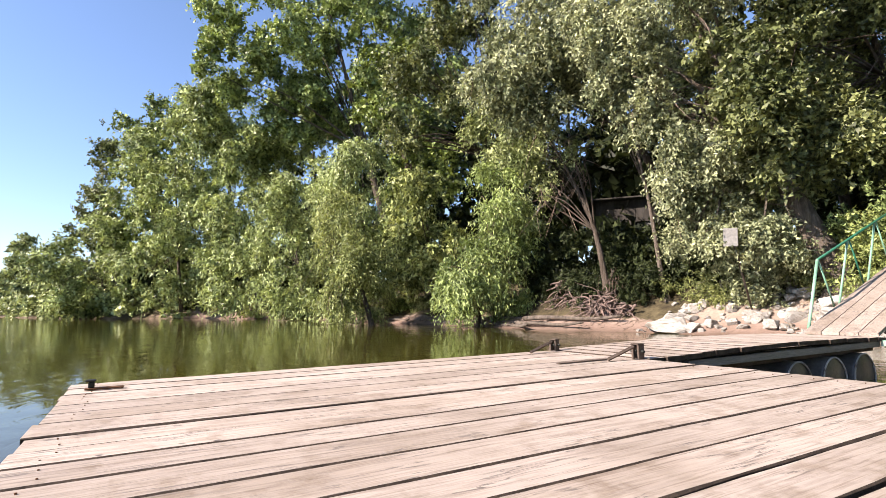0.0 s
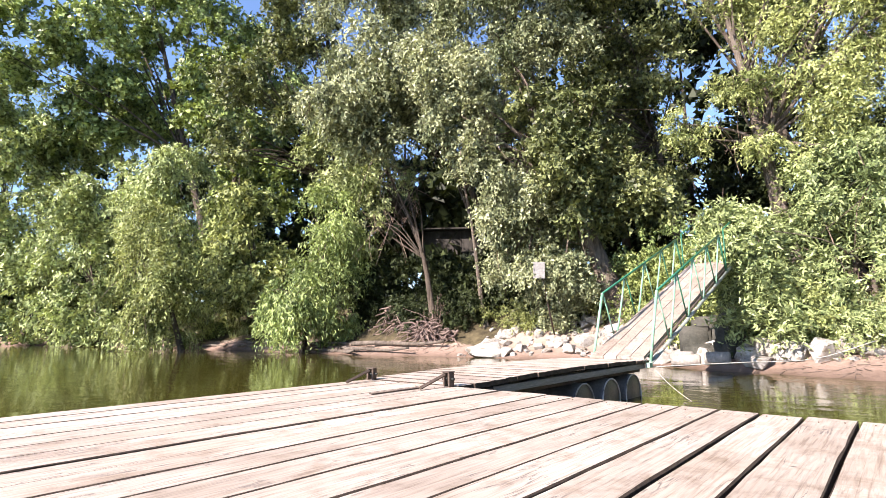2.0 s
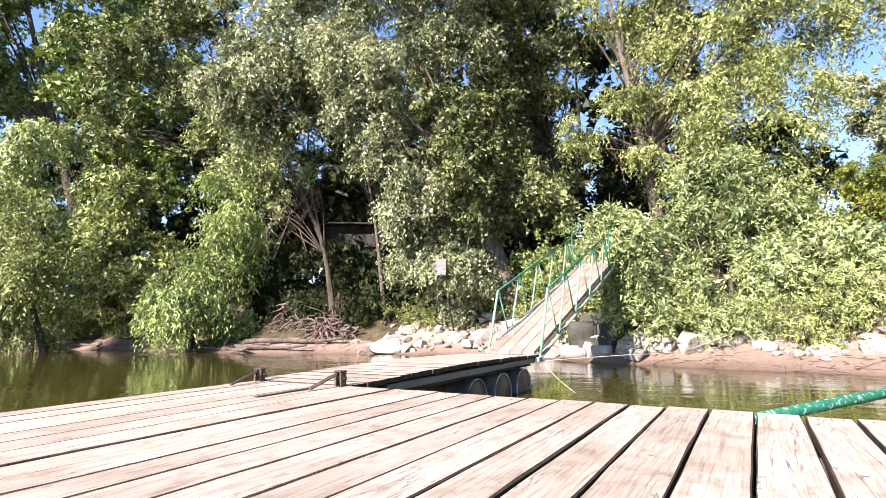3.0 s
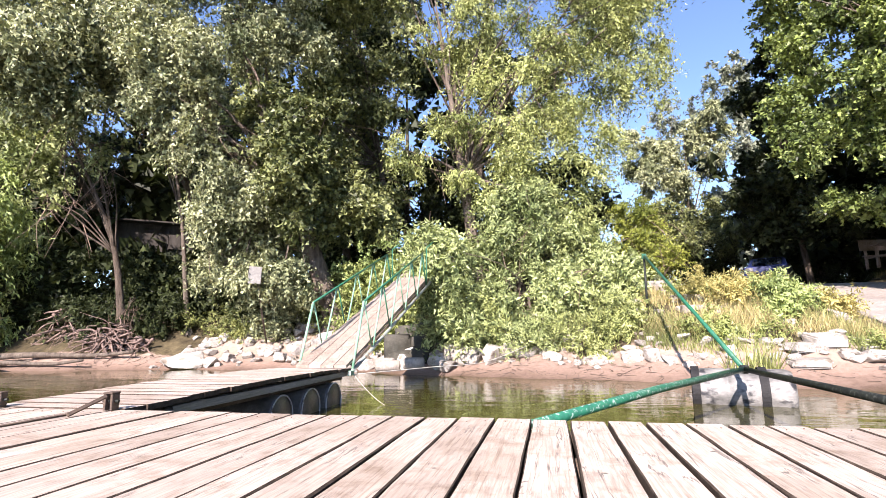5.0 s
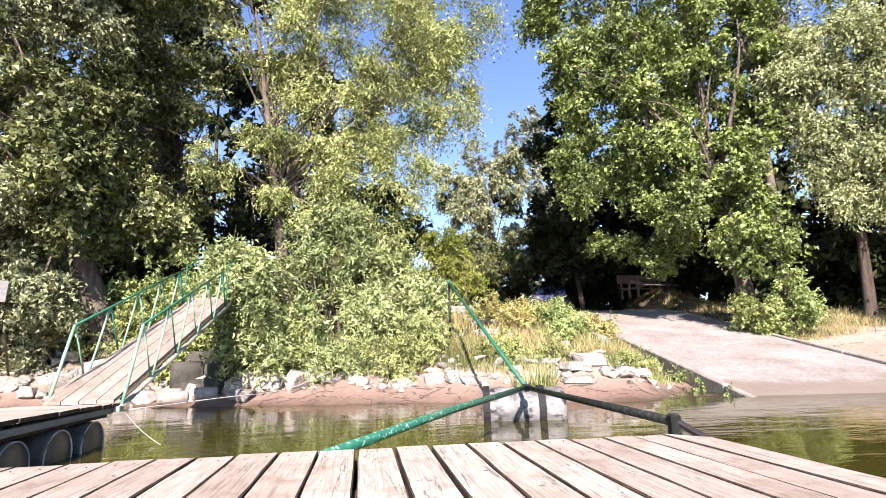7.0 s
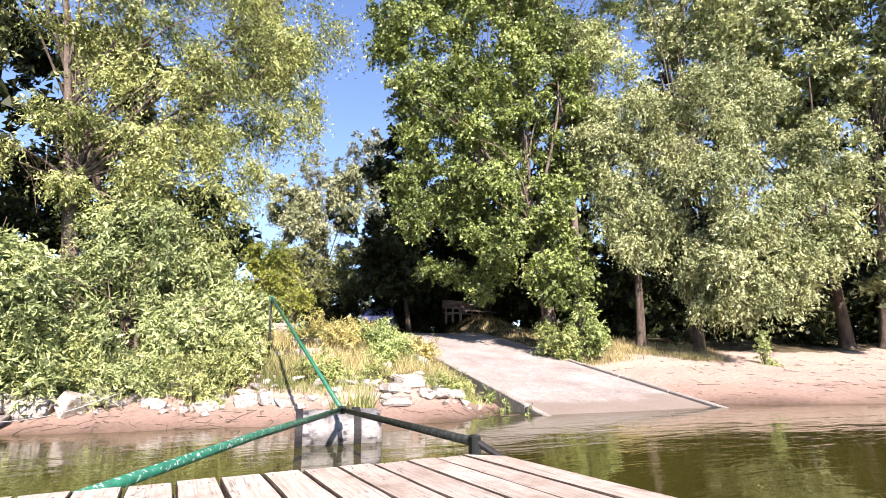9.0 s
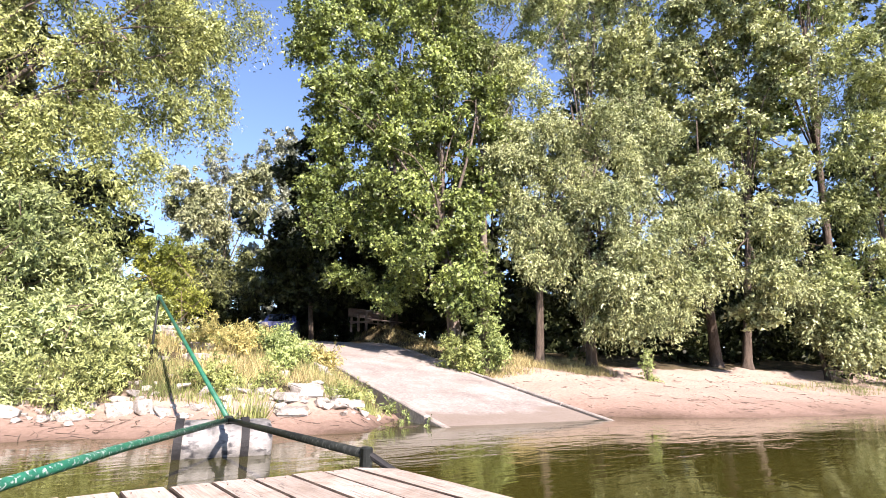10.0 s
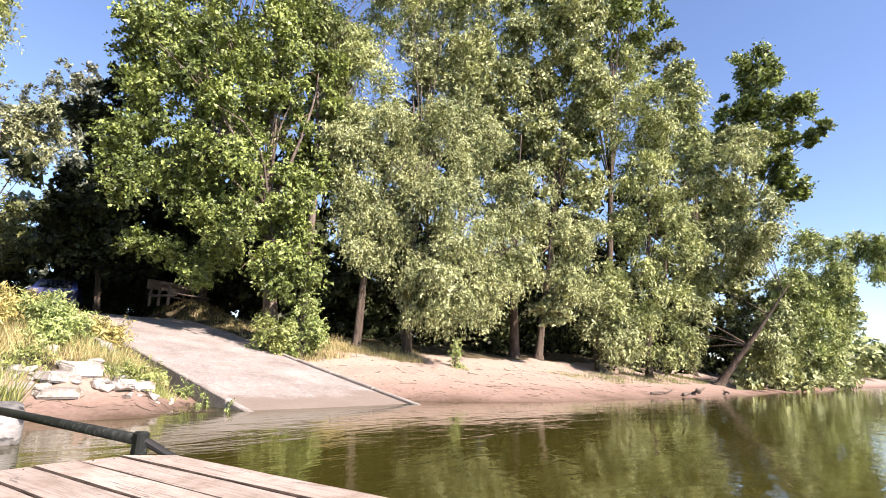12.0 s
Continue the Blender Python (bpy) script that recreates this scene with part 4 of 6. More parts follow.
def build_car():
    x, y = 12.1, 29.2
    ob = thing("car", "dark blue hatchback parked in the shade of the trees", "car", (x, y, float(ramp_height(18.9)) + 0.02), turn=1.1)
    prof = [(-2.0, 0.3), (-2.02, 0.62), (-1.95, 0.85), (-1.1, 0.95), (-0.45, 1.4), (0.9, 1.45), (1.6, 1.05), (1.95, 0.95), (2.0, 0.4), (1.9, 0.28)]
    bm = bmesh.new()
    rows = []
    for yy, k in ((-0.82, 0.96), (-0.72, 1.0), (0.72, 1.0), (0.82, 0.96)):
        rows.append([bm.verts.new((px, yy * (0.86 if pz > 1.2 else 1.0), pz * k)) for px, pz in prof])
    for r in range(3):
        for k in range(len(prof)):
            j = (k + 1) % len(prof)
            bm.faces.new((rows[r][k], rows[r][j], rows[r + 1][j], rows[r + 1][k]))
    bm.faces.new(rows[0][::-1])
    bm.faces.new(rows[3])
    bmesh.ops.recalc_face_normals(bm, faces=bm.faces)
    body = part("body", bm, CAR_PAINT, ob, smooth=False)
    part("windscreen", mesh_from("windscreen", [(-1.06, -0.62, 0.99), (-1.06, 0.62, 0.99), (-0.5, 0.58, 1.38), (-0.5, -0.58, 1.38), (-1.02, -0.62, 0.98), (-1.02, 0.62, 0.98), (-0.46, 0.58, 1.36), (-0.46, -0.58, 1.36)], [(0, 3, 2, 1), (4, 5, 6, 7), (0, 1, 5, 4), (1, 2, 6, 5), (2, 3, 7, 6), (3, 0, 4, 7)]), DARK_GLASS, ob)
    for s in (-1, 1):
        part("side_window", box(-0.45, 0.85, s * 0.74 - 0.03, s * 0.74 + 0.03, 1.02, 1.34, 0.02), DARK_GLASS, ob)
        for wx in (-1.25, 1.3):
            w = part("wheel", mesh_from("wheel", *tube([(wx, s * 0.66, 0.3), (wx, s * 0.83, 0.3)], 0.31, 20)), RUBBER, ob, "black tyre", True)
            part("rim", mesh_from("rim", *tube([(wx, s * 0.83, 0.3), (wx, s * 0.845, 0.3)], 0.19, 14)), GREY_DRUM, w, "grey rim")
        part("headlight", box(-2.05, -1.9, s * 0.6 - 0.16, s * 0.6 + 0.16, 0.64, 0.8, 0.03), WHITE_DRUM, ob, "clear headlight")


build_car()


def build_old_wall():
    x, y = -13.6, 20.2
    ob = thing("derelict_shed", "dark derelict boarded shed in the shade of the trees", "shed", (x, y, height(x, y)), turn=0.68)
    for a, b, z0, z1 in ((-2.4, -0.5, -0.4, 3.2), (0.35, 0.95, -0.4, 3.2), (1.9, 2.6, -0.4, 3.2), (-0.496, 0.346, 2.2, 3.2), (0.954, 1.896, 2.3, 3.2), (-0.496, 0.346, -0.4, 0.9)):
        part("wall", box(a, b, -0.12, 0.12, z0, z1, 0.015), SHADED_BOARD, ob)
    part("panel", box(-0.48, 0.33, -0.04, 0.0, 0.91, 2.18, 0.01), GREY_WALL, ob, "grey boarded-up window")
    part("roof", box(-2.7, 2.9, -0.5, 1.6, 3.21, 3.3, 0.03), SHADED_BOARD, ob)
    part("ledge", box(-2.6, 2.8, -1.9, -1.3, -0.5, 0.3, 0.03), GREY_WALL, ob, "low mossy concrete ledge")


build_old_wall()


def concrete_pipes():
    rng = random.Random(2)
    for x, y, w in ((-2.35, 13.35, 0.6), (-1.7, 13.3, 0.5), (-2.5, 13.62, 0.5)):
        z = max(height(x, y), 0) + 0.12
        v, f = tube([(-w / 2, 0, 0), (-w / 2 + 0.03, 0, 0), (w / 2 - 0.03, 0, 0), (w / 2, 0, 0)], [0.1, 0.14, 0.14, 0.1], 14)
        ob = part("concrete_block", mesh_from("concrete_block", v, f), KERB, None, "rounded grey concrete block under the gangway", True)
        ob.location, ob.rotation_euler = (x, y, z), (0, 0, rng.uniform(-0.2, 0.2))
        tagged(ob, category="block", group="blocks under the gangway")


concrete_pipes()


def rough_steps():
    """Dark slabs climbing the bank, the gangway's shade put into their colour."""
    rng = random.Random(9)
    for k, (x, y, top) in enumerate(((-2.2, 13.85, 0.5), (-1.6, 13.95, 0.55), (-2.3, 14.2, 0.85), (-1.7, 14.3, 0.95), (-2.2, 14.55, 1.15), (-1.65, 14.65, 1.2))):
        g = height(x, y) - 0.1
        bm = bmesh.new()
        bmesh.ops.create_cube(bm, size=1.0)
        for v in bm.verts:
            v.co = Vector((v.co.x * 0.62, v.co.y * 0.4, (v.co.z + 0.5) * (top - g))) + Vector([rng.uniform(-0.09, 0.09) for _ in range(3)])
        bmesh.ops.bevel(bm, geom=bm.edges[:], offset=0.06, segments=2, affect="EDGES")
        ob = part("stone_step", bm, SHADED_STONE, None, "stone step under the gangway with shade in its colour", True)
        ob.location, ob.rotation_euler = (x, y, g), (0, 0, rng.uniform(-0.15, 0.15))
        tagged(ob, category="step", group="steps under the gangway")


rough_steps()


# ---- roots, stump and dead stems at the water ----
def root_tangle(x, y, r, count, seed, label):
    rng = random.Random(seed)
    g = height(x, y)
    ob = thing("root_tangle", label, "roots", (x, y, g))
    for k in range(count):
        a = rng.uniform(math.pi * 0.9, math.pi * 2.1)
        d = rng.uniform(0.15, 1.0) * r
        q = rng.uniform(0.014, 0.055)
        p = Vector((rng.gauss(0, 0.35) * r, rng.uniform(-0.1, 0.3), rng.uniform(0.1, 0.9) * r * 0.8))
        pts = [p]
        way = Vector((math.cos(a), math.sin(a) * 0.7, rng.uniform(-0.1, 0.5)))
        for _ in range(5):
            way += Vector((rng.gauss(0, 0.45), rng.gauss(0, 0.35), rng.gauss(-0.28, 0.3)))
            p = p + way.normalized() * d * 0.28
            p.z = max(p.z, max(height(x + p.x, y + p.y), 0.0) - g + 0.01)
            pts.append(p)
        pts = smoothed(pts, 2)
        part("root", mesh_from("root", *tube(pts, [q * (1 - 0.65 * j / (len(pts) - 1)) for j in range(len(pts))], 5)), ROOT, ob, smooth=True)


root_tangle(-11.8, 14.9, 0.9, 120, 5, "tangle of bare reddish roots washed out of the bank")
root_tangle(-10.8, 15.0, 0.65, 30, 16, "grey roots sprawling over the stones")
root_tangle(-13.6, 15.0, 1.4, 36, 6, "bare tangled roots at the water's edge")
root_tangle(-17.5, 14.6, 1.6, 36, 8, "fallen bare branches and roots along the water")


def dead_stems(x, y, count, high, spreadr, seed, label):
    rng = random.Random(seed)
    lines = []
    for k in range(count):
        a = rng.uniform(0, 6.28)
        d = rng.uniform(0.1, 1) * spreadr
        t = (d * math.cos(a), d * math.sin(a), high * rng.uniform(0.5, 1))
        m = (t[0] * 0.35, t[1] * 0.35, t[2] * 0.5)
        q = rng.uniform(0.008, 0.02)
        lines.append((smoothed([(rng.gauss(0, 0.3), rng.gauss(0, 0.2), -0.05), (m[0] + rng.gauss(0, 0.15), m[1] + rng.gauss(0, 0.15), m[2]), t], 3), [q * (1 - 0.8 * j / 6) for j in range(7)]))
    ob = part("dead_shrub", tubes("dead_shrub", lines, 4), TWIG, None, label)
    ob.location = (x, y, height(x, y))
    tagged(ob, category="shrub")


dead_stems(-11.5, 15.3, 46, 1.4, 0.75, 4, "leafless brown shrub above the roots")


def twig_litter(label, x0, x1, s0, s1, count, seed):
    rng = random.Random(seed)
    lines = []
    for k in range(count):
        x = rng.uniform(x0, x1)
        y = float(np.interp(x, SHORE_X, SHORE_Y)) + rng.uniform(s0, s1)
        a, ln = rng.uniform(-1.6, 1.6), rng.uniform(0.06, 0.4)
        p = [(x + t * ln * math.cos(a), y + t * ln * math.sin(a)) for t in (-0.5, 0.0, 0.5)]
        q = rng.uniform(0.003, 0.008)
        lines.append(([(u + rng.gauss(0, 0.03), v + rng.gauss(0, 0.03), max(height(u, v), 0) + 0.012) for u, v in p], [q, q, q * 0.5]))
    ob = part("twig_litter", tubes("twig_litter", lines, 4), BEAM_WOOD, None, label)
    tagged(ob, category="twigs", kind="stuff")


twig_litter("dark twigs and flotsam strewn over the sand", -0.5, 8.4, 0.15, 1.3, 170, 31)
twig_litter("dry twigs scattered over the beach", 13.0, 30, 0.4, 7, 460, 32)
twig_litter("washed-up twigs on the shaded shore", -24, -8, 0.05, 1.0, 330, 33)


def drift_log(x, y, length, r, turn, seed):
    rng = random.Random(seed)
    pts = [(-length / 2, 0, 0.05), (-length * 0.2, rng.gauss(0, 0.12), 0.1), (length * 0.2, rng.gauss(0, 0.12), 0.06), (length / 2, 0, 0.16)]
    ob = part("driftwood", mesh_from("driftwood", *tube(smoothed(pts, 4), [r * (1 - 0.5 * k / 12) for k in range(13)], 7)), PALE_BARK, None, "bleached driftwood branch lying at the waterline", True)
    ob.location, ob.rotation_euler = (x, y, max(height(x, y), -0.03)), (0, 0, turn)
    tagged(ob, category="driftwood", group="driftwood along the shore")


for _k, (_x, _s) in enumerate(((-27, 0.4), (-24, 0.2), (-22.5, 0.9), (-21, 0.5), (-19, 0.1), (-18, 0.8), (-16.5, 0.4), (-15.3, 0.9), (-15, 0.1), (-14, 0.6), (-12.8, 0.25), (-12.4, 0.8), (27, 0.8), (29, 0.5), (31, 0.9), (33, 0.5))):
    drift_log(_x, float(np.interp(_x, SHORE_X, SHORE_Y)) + _s, 2.4 + (_k % 3) * 0.8, 0.05 + 0.025 * (_k % 3), -0.2 + 0.13 * (_k % 4), _k)


# ---- trees of the left bank ----
def far_woods(name, label, x0, x1, inland, high, mat, seed, count, size):
    rng = np.random.default_rng(seed)
    blobs = []
    n = 16
    for k in range(n):
        x = x0 + (x1 - x0) * (k + rng.uniform(0.2, 0.8)) / n
        y = float(np.interp(x, SHORE_X, SHORE_Y)) + inland + rng.uniform(0, 10)
        h = high * rng.uniform(0.7, 1.15)
        blobs.append((x, y, h * 0.5 + 0.5, h * 0.6, h * 0.5, h * 0.52))
    quad, _ = crown(rng, blobs, count, size, 0.6, 0.0, 2.2)
    quad[:, :, 2] = np.maximum(quad[:, :, 2], 0.05)
    ob = part(name, leaf_mesh(name, quad), mat, None, label)
    tagged(ob, category="woods", kind="stuff")


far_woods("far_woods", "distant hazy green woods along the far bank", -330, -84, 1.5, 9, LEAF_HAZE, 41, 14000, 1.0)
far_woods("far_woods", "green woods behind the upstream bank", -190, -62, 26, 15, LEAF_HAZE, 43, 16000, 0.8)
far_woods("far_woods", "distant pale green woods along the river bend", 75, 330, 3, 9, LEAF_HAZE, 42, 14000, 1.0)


# ---- trees of the upstream bank ----
tree("willow_tree", "thin wispy willow at the far water's edge", "tree", (-86.2, -8.0), (-89.7, -13.0, 9.0), 0.25, [(-89.7, -13.0, 7.7, 2.5, 2.0, 3.2), (-86.2, -8.9, 4.5, 2.8, 2.2, 3.9)], LEAF_HAZE, 8900, 0.546, 0.4, 0.3, 201, clump=1.2)
tree("poplar_tree", "tall dark narrow tree far along the bank", "tree", (-71.6, -2.5), (-72.6, -3.5, 18.2), 0.35, [(-72.6, -3.5, 15.5, 2.5, 2.0, 6.7), (-71.6, -3.7, 8.0, 3.6, 2.9, 7.4)], LEAF_OLIVE, 30000, 0.25, 0.6, 0, 202, clump=1.2)
tree("poplar_tree", "tall leafy poplar far along the bank", "tree", (-67.7, 2.7), (-68.7, 2.0, 22.6), 0.4, [(-68.7, 2.0, 19.6, 5.0, 4.0, 7.5), (-67.7, 1.1, 9.3, 5.2, 4.1, 8.0)], LEAF_POPLAR, 30000, 0.31, 0.7, 0, 203, clump=1.3)
tree("willow_tree", "tall pale willow above the lower willows", "tree", (-61.2, 10.7), (-62.3, 8.1, 24.5), 0.4, [(-62.3, 8.1, 21.4, 5.4, 4.3, 7.7), (-61.2, 8.8, 11.9, 6.0, 4.8, 8.2)], LEAF_LIGHT, 30000, 0.34, 0.4, 0.3, 204, clump=1.2)
tree("willow_tree", "low green willow at the far shore", "tree", (-64.7, -0.5), (-64.7, -1.7, 8.3), 0.25, [(-66.4, -5.8, 4.9, 3.7, 3.0, 4.3), (-64.7, -1.7, 6.1, 3.9, 3.1, 5.6)], LEAF_LIGHT, 26000, 0.34, 0.4, 0.3, 205, clump=1.2)
tree("willow_tree", "rounded pale green willow leaning over the water", "tree", (-57.7, 4.8), (-58.7, 3.7, 16.2), 0.3, [(-58.7, 3.7, 13.6, 6.1, 4.9, 6.5), (-57.7, 3.2, 5.8, 5.1, 4.1, 5.3)], LEAF_LIGHT, 46000, 0.34, 0.38, 0.4, 206, clump=1.1)
tree("willow_tree", "bushy grey-green willow over the water", "tree", (-47.1, 10.5), (-47.9, 10.1, 11.5), 0.3, [(-47.9, 10.1, 9.3, 5.4, 4.3, 5.6), (-47.1, 9.1, 4.9, 4.3, 3.4, 4.4)], LEAF_LIGHT, 44000, 0.3, 0.38, 0.4, 207, clump=1.0)
tree("willow_tree", "low willow trailing its twigs in the river", "tree", (-37.6, 11.8), (-37.6, 10.6, 6.8), 0.25, [(-37.6, 10.6, 5.0, 3.8, 3.0, 4.6)], LEAF_LIGHT, 30000, 0.25, 0.36, 0.5, 208, clump=0.9)
tree("poplar_tree", "great poplar with glossy bright green leaves", "tree", (-34.4, 18.3), (-39, 12.8, 29.3), 0.55, [(-40.4, 6.1, 23.6, 2.9, 2.3, 3), (-40.5, 4.8, 20.1, 1.2, 1, 1.4), (-39.6, 10.3, 21.5, 4.5, 3.6, 4.6), (-38.1, 15.5, 23.6, 4.7, 3.8, 4.5), (-37.8, 16.4, 17.8, 4.2, 3.4, 2.9), (-35.3, 21.5, 22.9, 4.3, 3.4, 4.6), (-39, 12.8, 30.8, 9.5, 7.6, 4.6), (-39.4, 11.3, 16.4, 3.1, 2.5, 2.6), (-34.9, 22.3, 17.4, 2.8, 2.3, 2.5), (-40.2, 7.5, 19.2, 2.5, 2, 2.3)], LEAF_BRIGHT, 115000, 0.24, 0.7, 0, 209, clump=1.1, boughs=14)
tree("willow_tree", "drooping willow hanging down to the river", "tree", (-26.9, 12.0), (-28.5, 12.7, 9.1), 0.28, [(-28.5, 12.7, 7.7, 3.3, 2.7, 3.6), (-26.9, 11.2, 3.5, 2.3, 1.9, 3.4)], LEAF_LIGHT, 51400, 0.208, 0.3, 0.65, 210, clump=0.9)
tree("willow_tree", "shaded willow between the larger trees", "tree", (-23.3, 15.1), (-23.3, 14.3, 6.2), 0.2, [(-23.3, 14.3, 4.6, 2.3, 1.9, 3.9)], LEAF_WILLOW, 25700, 0.208, 0.4, 0.4, 211, clump=0.8)
tree("willow_tree", "bright green young willow drooping over the shore", "tree", (-16.7, 13.1), (-16.3, 14.2, 5.8), 0.16, [(-16.3, 14.2, 5.1, 1.5, 1.2, 1.7), (-16.2, 14.0, 2.5, 1.2, 1.0, 1.7), (-16.7, 12.7, 2.0, 1.2, 1.0, 1.5)], LEAF_BRIGHT, 56500, 0.15, 0.28, 0.75, 212, clump=0.55)
tree("willow_tree", "half-bare willow with dark spreading limbs", "tree", (-21.3, 18.8), (-19.2, 15.4, 18), 0.42, [(-20.2, 13.7, 15.2, 2, 1.6, 1.7), (-20.9, 12.4, 12.3, 1.6, 1.3, 1.4), (-19.8, 14.5, 11.9, 1.5, 1.2, 1.4), (-21.2, 11.9, 9.5, 1.3, 1.1, 1), (-20, 14.1, 18.5, 3.2, 2.5, 2.1), (-19.1, 15.5, 15, 1.3, 1.1, 1.8)], LEAF_OLIVE, 36000, 0.17, 0.5, 0.15, 213, clump=0.9, boughs=40)
tree("silver_poplar", "tall silver poplar over the dark hollow", "tree", (-10.2, 19), (-12.7, 13.9, 14.8), 0.26, [(-12.1, 12.3, 10.2, 1.4, 1.2, 1.7), (-11.5, 13, 8.2, 1.1, 0.9, 1.3), (-12.3, 12.1, 8.1, 0.8, 0.7, 0.9), (-11, 13.5, 11.8, 1.4, 1.1, 1.5), (-12.1, 12.3, 13.6, 2.2, 1.8, 1.8), (-12.9, 11.2, 8.6, 0.9, 0.7, 0.7), (-11, 13.5, 9.9, 0.8, 0.6, 1.3), (-12.4, 11.9, 9.1, 1.3, 1.1, 1.2)], LEAF_SILVER, 85000, 0.125, 0.45, 0.4, 214, clump=0.75, boughs=12)
tree("silver_poplar", "leaning silver poplar with hanging grey-green foliage", "tree", (-4.9, 16.4), (-8.0, 14.6, 10.7), 0.5, [(-9, 12.5, 9.1, 1.1, 0.8, 1.2), (-8, 13.3, 9.6, 1.1, 0.9, 1.2), (-8.2, 13.2, 7.5, 0.8, 0.6, 1.1), (-6.4, 14.4, 10.2, 1.4, 1.1, 1.3), (-7.7, 13.6, 5.8, 0.7, 0.5, 0.9), (-7.6, 14.7, 4.3, 1.1, 0.9, 0.9), (-8.3, 15, 3.2, 0.7, 0.5, 0.8), (-6.7, 15.7, 3.5, 0.9, 0.7, 0.8), (-6.8, 14.2, 5.1, 0.9, 0.7, 0.8), (-8.4, 13.1, 6.4, 0.4, 0.3, 0.7), (-7.3, 13.9, 12.4, 2.9, 2.3, 1.7), (-8.9, 12.6, 7.6, 0.5, 0.4, 0.8), (-6.8, 14.6, 2.7, 0.7, 0.35, 0.7), (-5.7, 14.9, 2.4, 0.6, 0.4, 0.5)], LEAF_SILVER, 175000, 0.1, 0.45, 0.4, 215, PALE_BARK, clump=0.6, bend=0.1, boughs=23)
tree("poplar_tree", "dark green tree behind the silver poplar", "tree", (-3.8, 19.2), (-6.1, 18.7, 15.1), 0.22, [(-5.9, 15.9, 6.5, 1.7, 1.4, 1.2), (-4.5, 16.5, 5.1, 1.1, 0.9, 0.9), (-6.2, 15.7, 7.9, 1.2, 0.9, 0.9), (-5.2, 17.9, 11.7, 1.8, 1.5, 1.7), (-4.2, 18.3, 9.6, 1, 0.8, 1.1), (-5.5, 16.1, 4.5, 1, 0.8, 0.7), (-5.4, 16.1, 13.5, 2.2, 1.8, 1.7), (-5.8, 14.3, 5.7, 0.9, 0.7, 1.0), (-5.4, 14.6, 4.5, 0.8, 0.6, 0.7), (-6.3, 14.1, 7.2, 0.8, 0.6, 1.0)], LEAF_OLIVE, 108000, 0.13, 0.5, 0.2, 216, clump=0.7, boughs=14)
tree("bare_tree", "bent half-dead tree with bare forking limbs", "tree", (-11.5, 15.4), (-13.4, 14.2, 7.6), 0.2, [(-13.4, 14.2, 7.6, 1.2, 1.0, 0.9), (-12.0, 14.4, 7.0, 0.7, 0.6, 0.9), (-14.2, 14.4, 5.4, 0.8, 0.6, 0.8)], LEAF_HAZE, 2600, 0.13, 0.4, 0.2, 217, BARK, clump=0.6, boughs=12, bend=0.5)
tree("young_tree", "slender straight trunk with sparse leaves", "tree", (-9.9, 16.2), (-11.2, 15.0, 10.5), 0.13, [(-11.2, 15.0, 10.3, 1.1, 0.9, 1.3)], LEAF_HAZE, 5000, 0.14, 0.5, 0.1, 218, PALE_BARK, clump=0.6, boughs=10)
tree("young_tree", "slender trunk standing in deep shade", "tree", (-8.8, 18.8), (-9.2, 19.0, 11.0), 0.12, [(-9.9, 18.6, 10.3, 0.9, 0.7, 1.3)], LEAF_HAZE, 6400, 0.14, 0.5, 0.1, 219, PALE_BARK, clump=0.6, boughs=10)
tree("willow_tree", "pale willow filling the bank between poplars", "tree", (-43.0, 15.1), (-43.0, 13.6, 16.3), 0.3, [(-43.0, 13.6, 13.9, 4.6, 3.7, 6.0), (-44.5, 5.4, 15.9, 2.6, 2.1, 2.9), (-42.1, 7.9, 13.4, 2.2, 1.7, 2.8)], LEAF_LIGHT, 48000, 0.31, 0.42, 0.3, 220, clump=1.1)
tree("poplar_tree", "dark poplar behind the drooping willow", "tree", (-28.8, 17.7), (-32.3, 16.4, 18.1), 0.35, [(-32.3, 16.4, 15.8, 4.0, 3.2, 5.7), (-28.8, 16.7, 8.8, 3.1, 2.4, 3.7)], LEAF_POPLAR, 46000, 0.22, 0.7, 0, 221, clump=1.1)
tree("willow_tree", "grey-green willow hanging over the dark hollow", "tree", (-14.5, 20), (-17.3, 16.1, 9.8), 0.25, [(-17.3, 16.1, 8.8, 2.1, 1.7, 2.4)], LEAF_HAZE, 28200, 0.16, 0.4, 0.4, 222, clump=0.8)
tree("poplar_tree", "green tree above the gangway", "tree", (-6.5, 21.5), (-7.3, 20.0, 9.4), 0.3, [(-7.3, 20.0, 8.5, 1.8, 1.4, 2.2), (-5.6, 19.6, 6.0, 1.4, 1.1, 1.7)], LEAF_OLIVE, 43600, 0.16, 0.5, 0.1, 223, clump=0.8)
tree("willow_tree", "pale willow drooping low over the water", "tree", (-21.5, 10.5), (-22.7, 9.7, 5.4), 0.2, [(-22.7, 9.7, 4.5, 1.8, 1.4, 2.2), (-21.5, 9.9, 2.0, 1.7, 1.4, 1.7)], LEAF_WILLOW, 45000, 0.13, 0.32, 0.6, 224, clump=0.6)

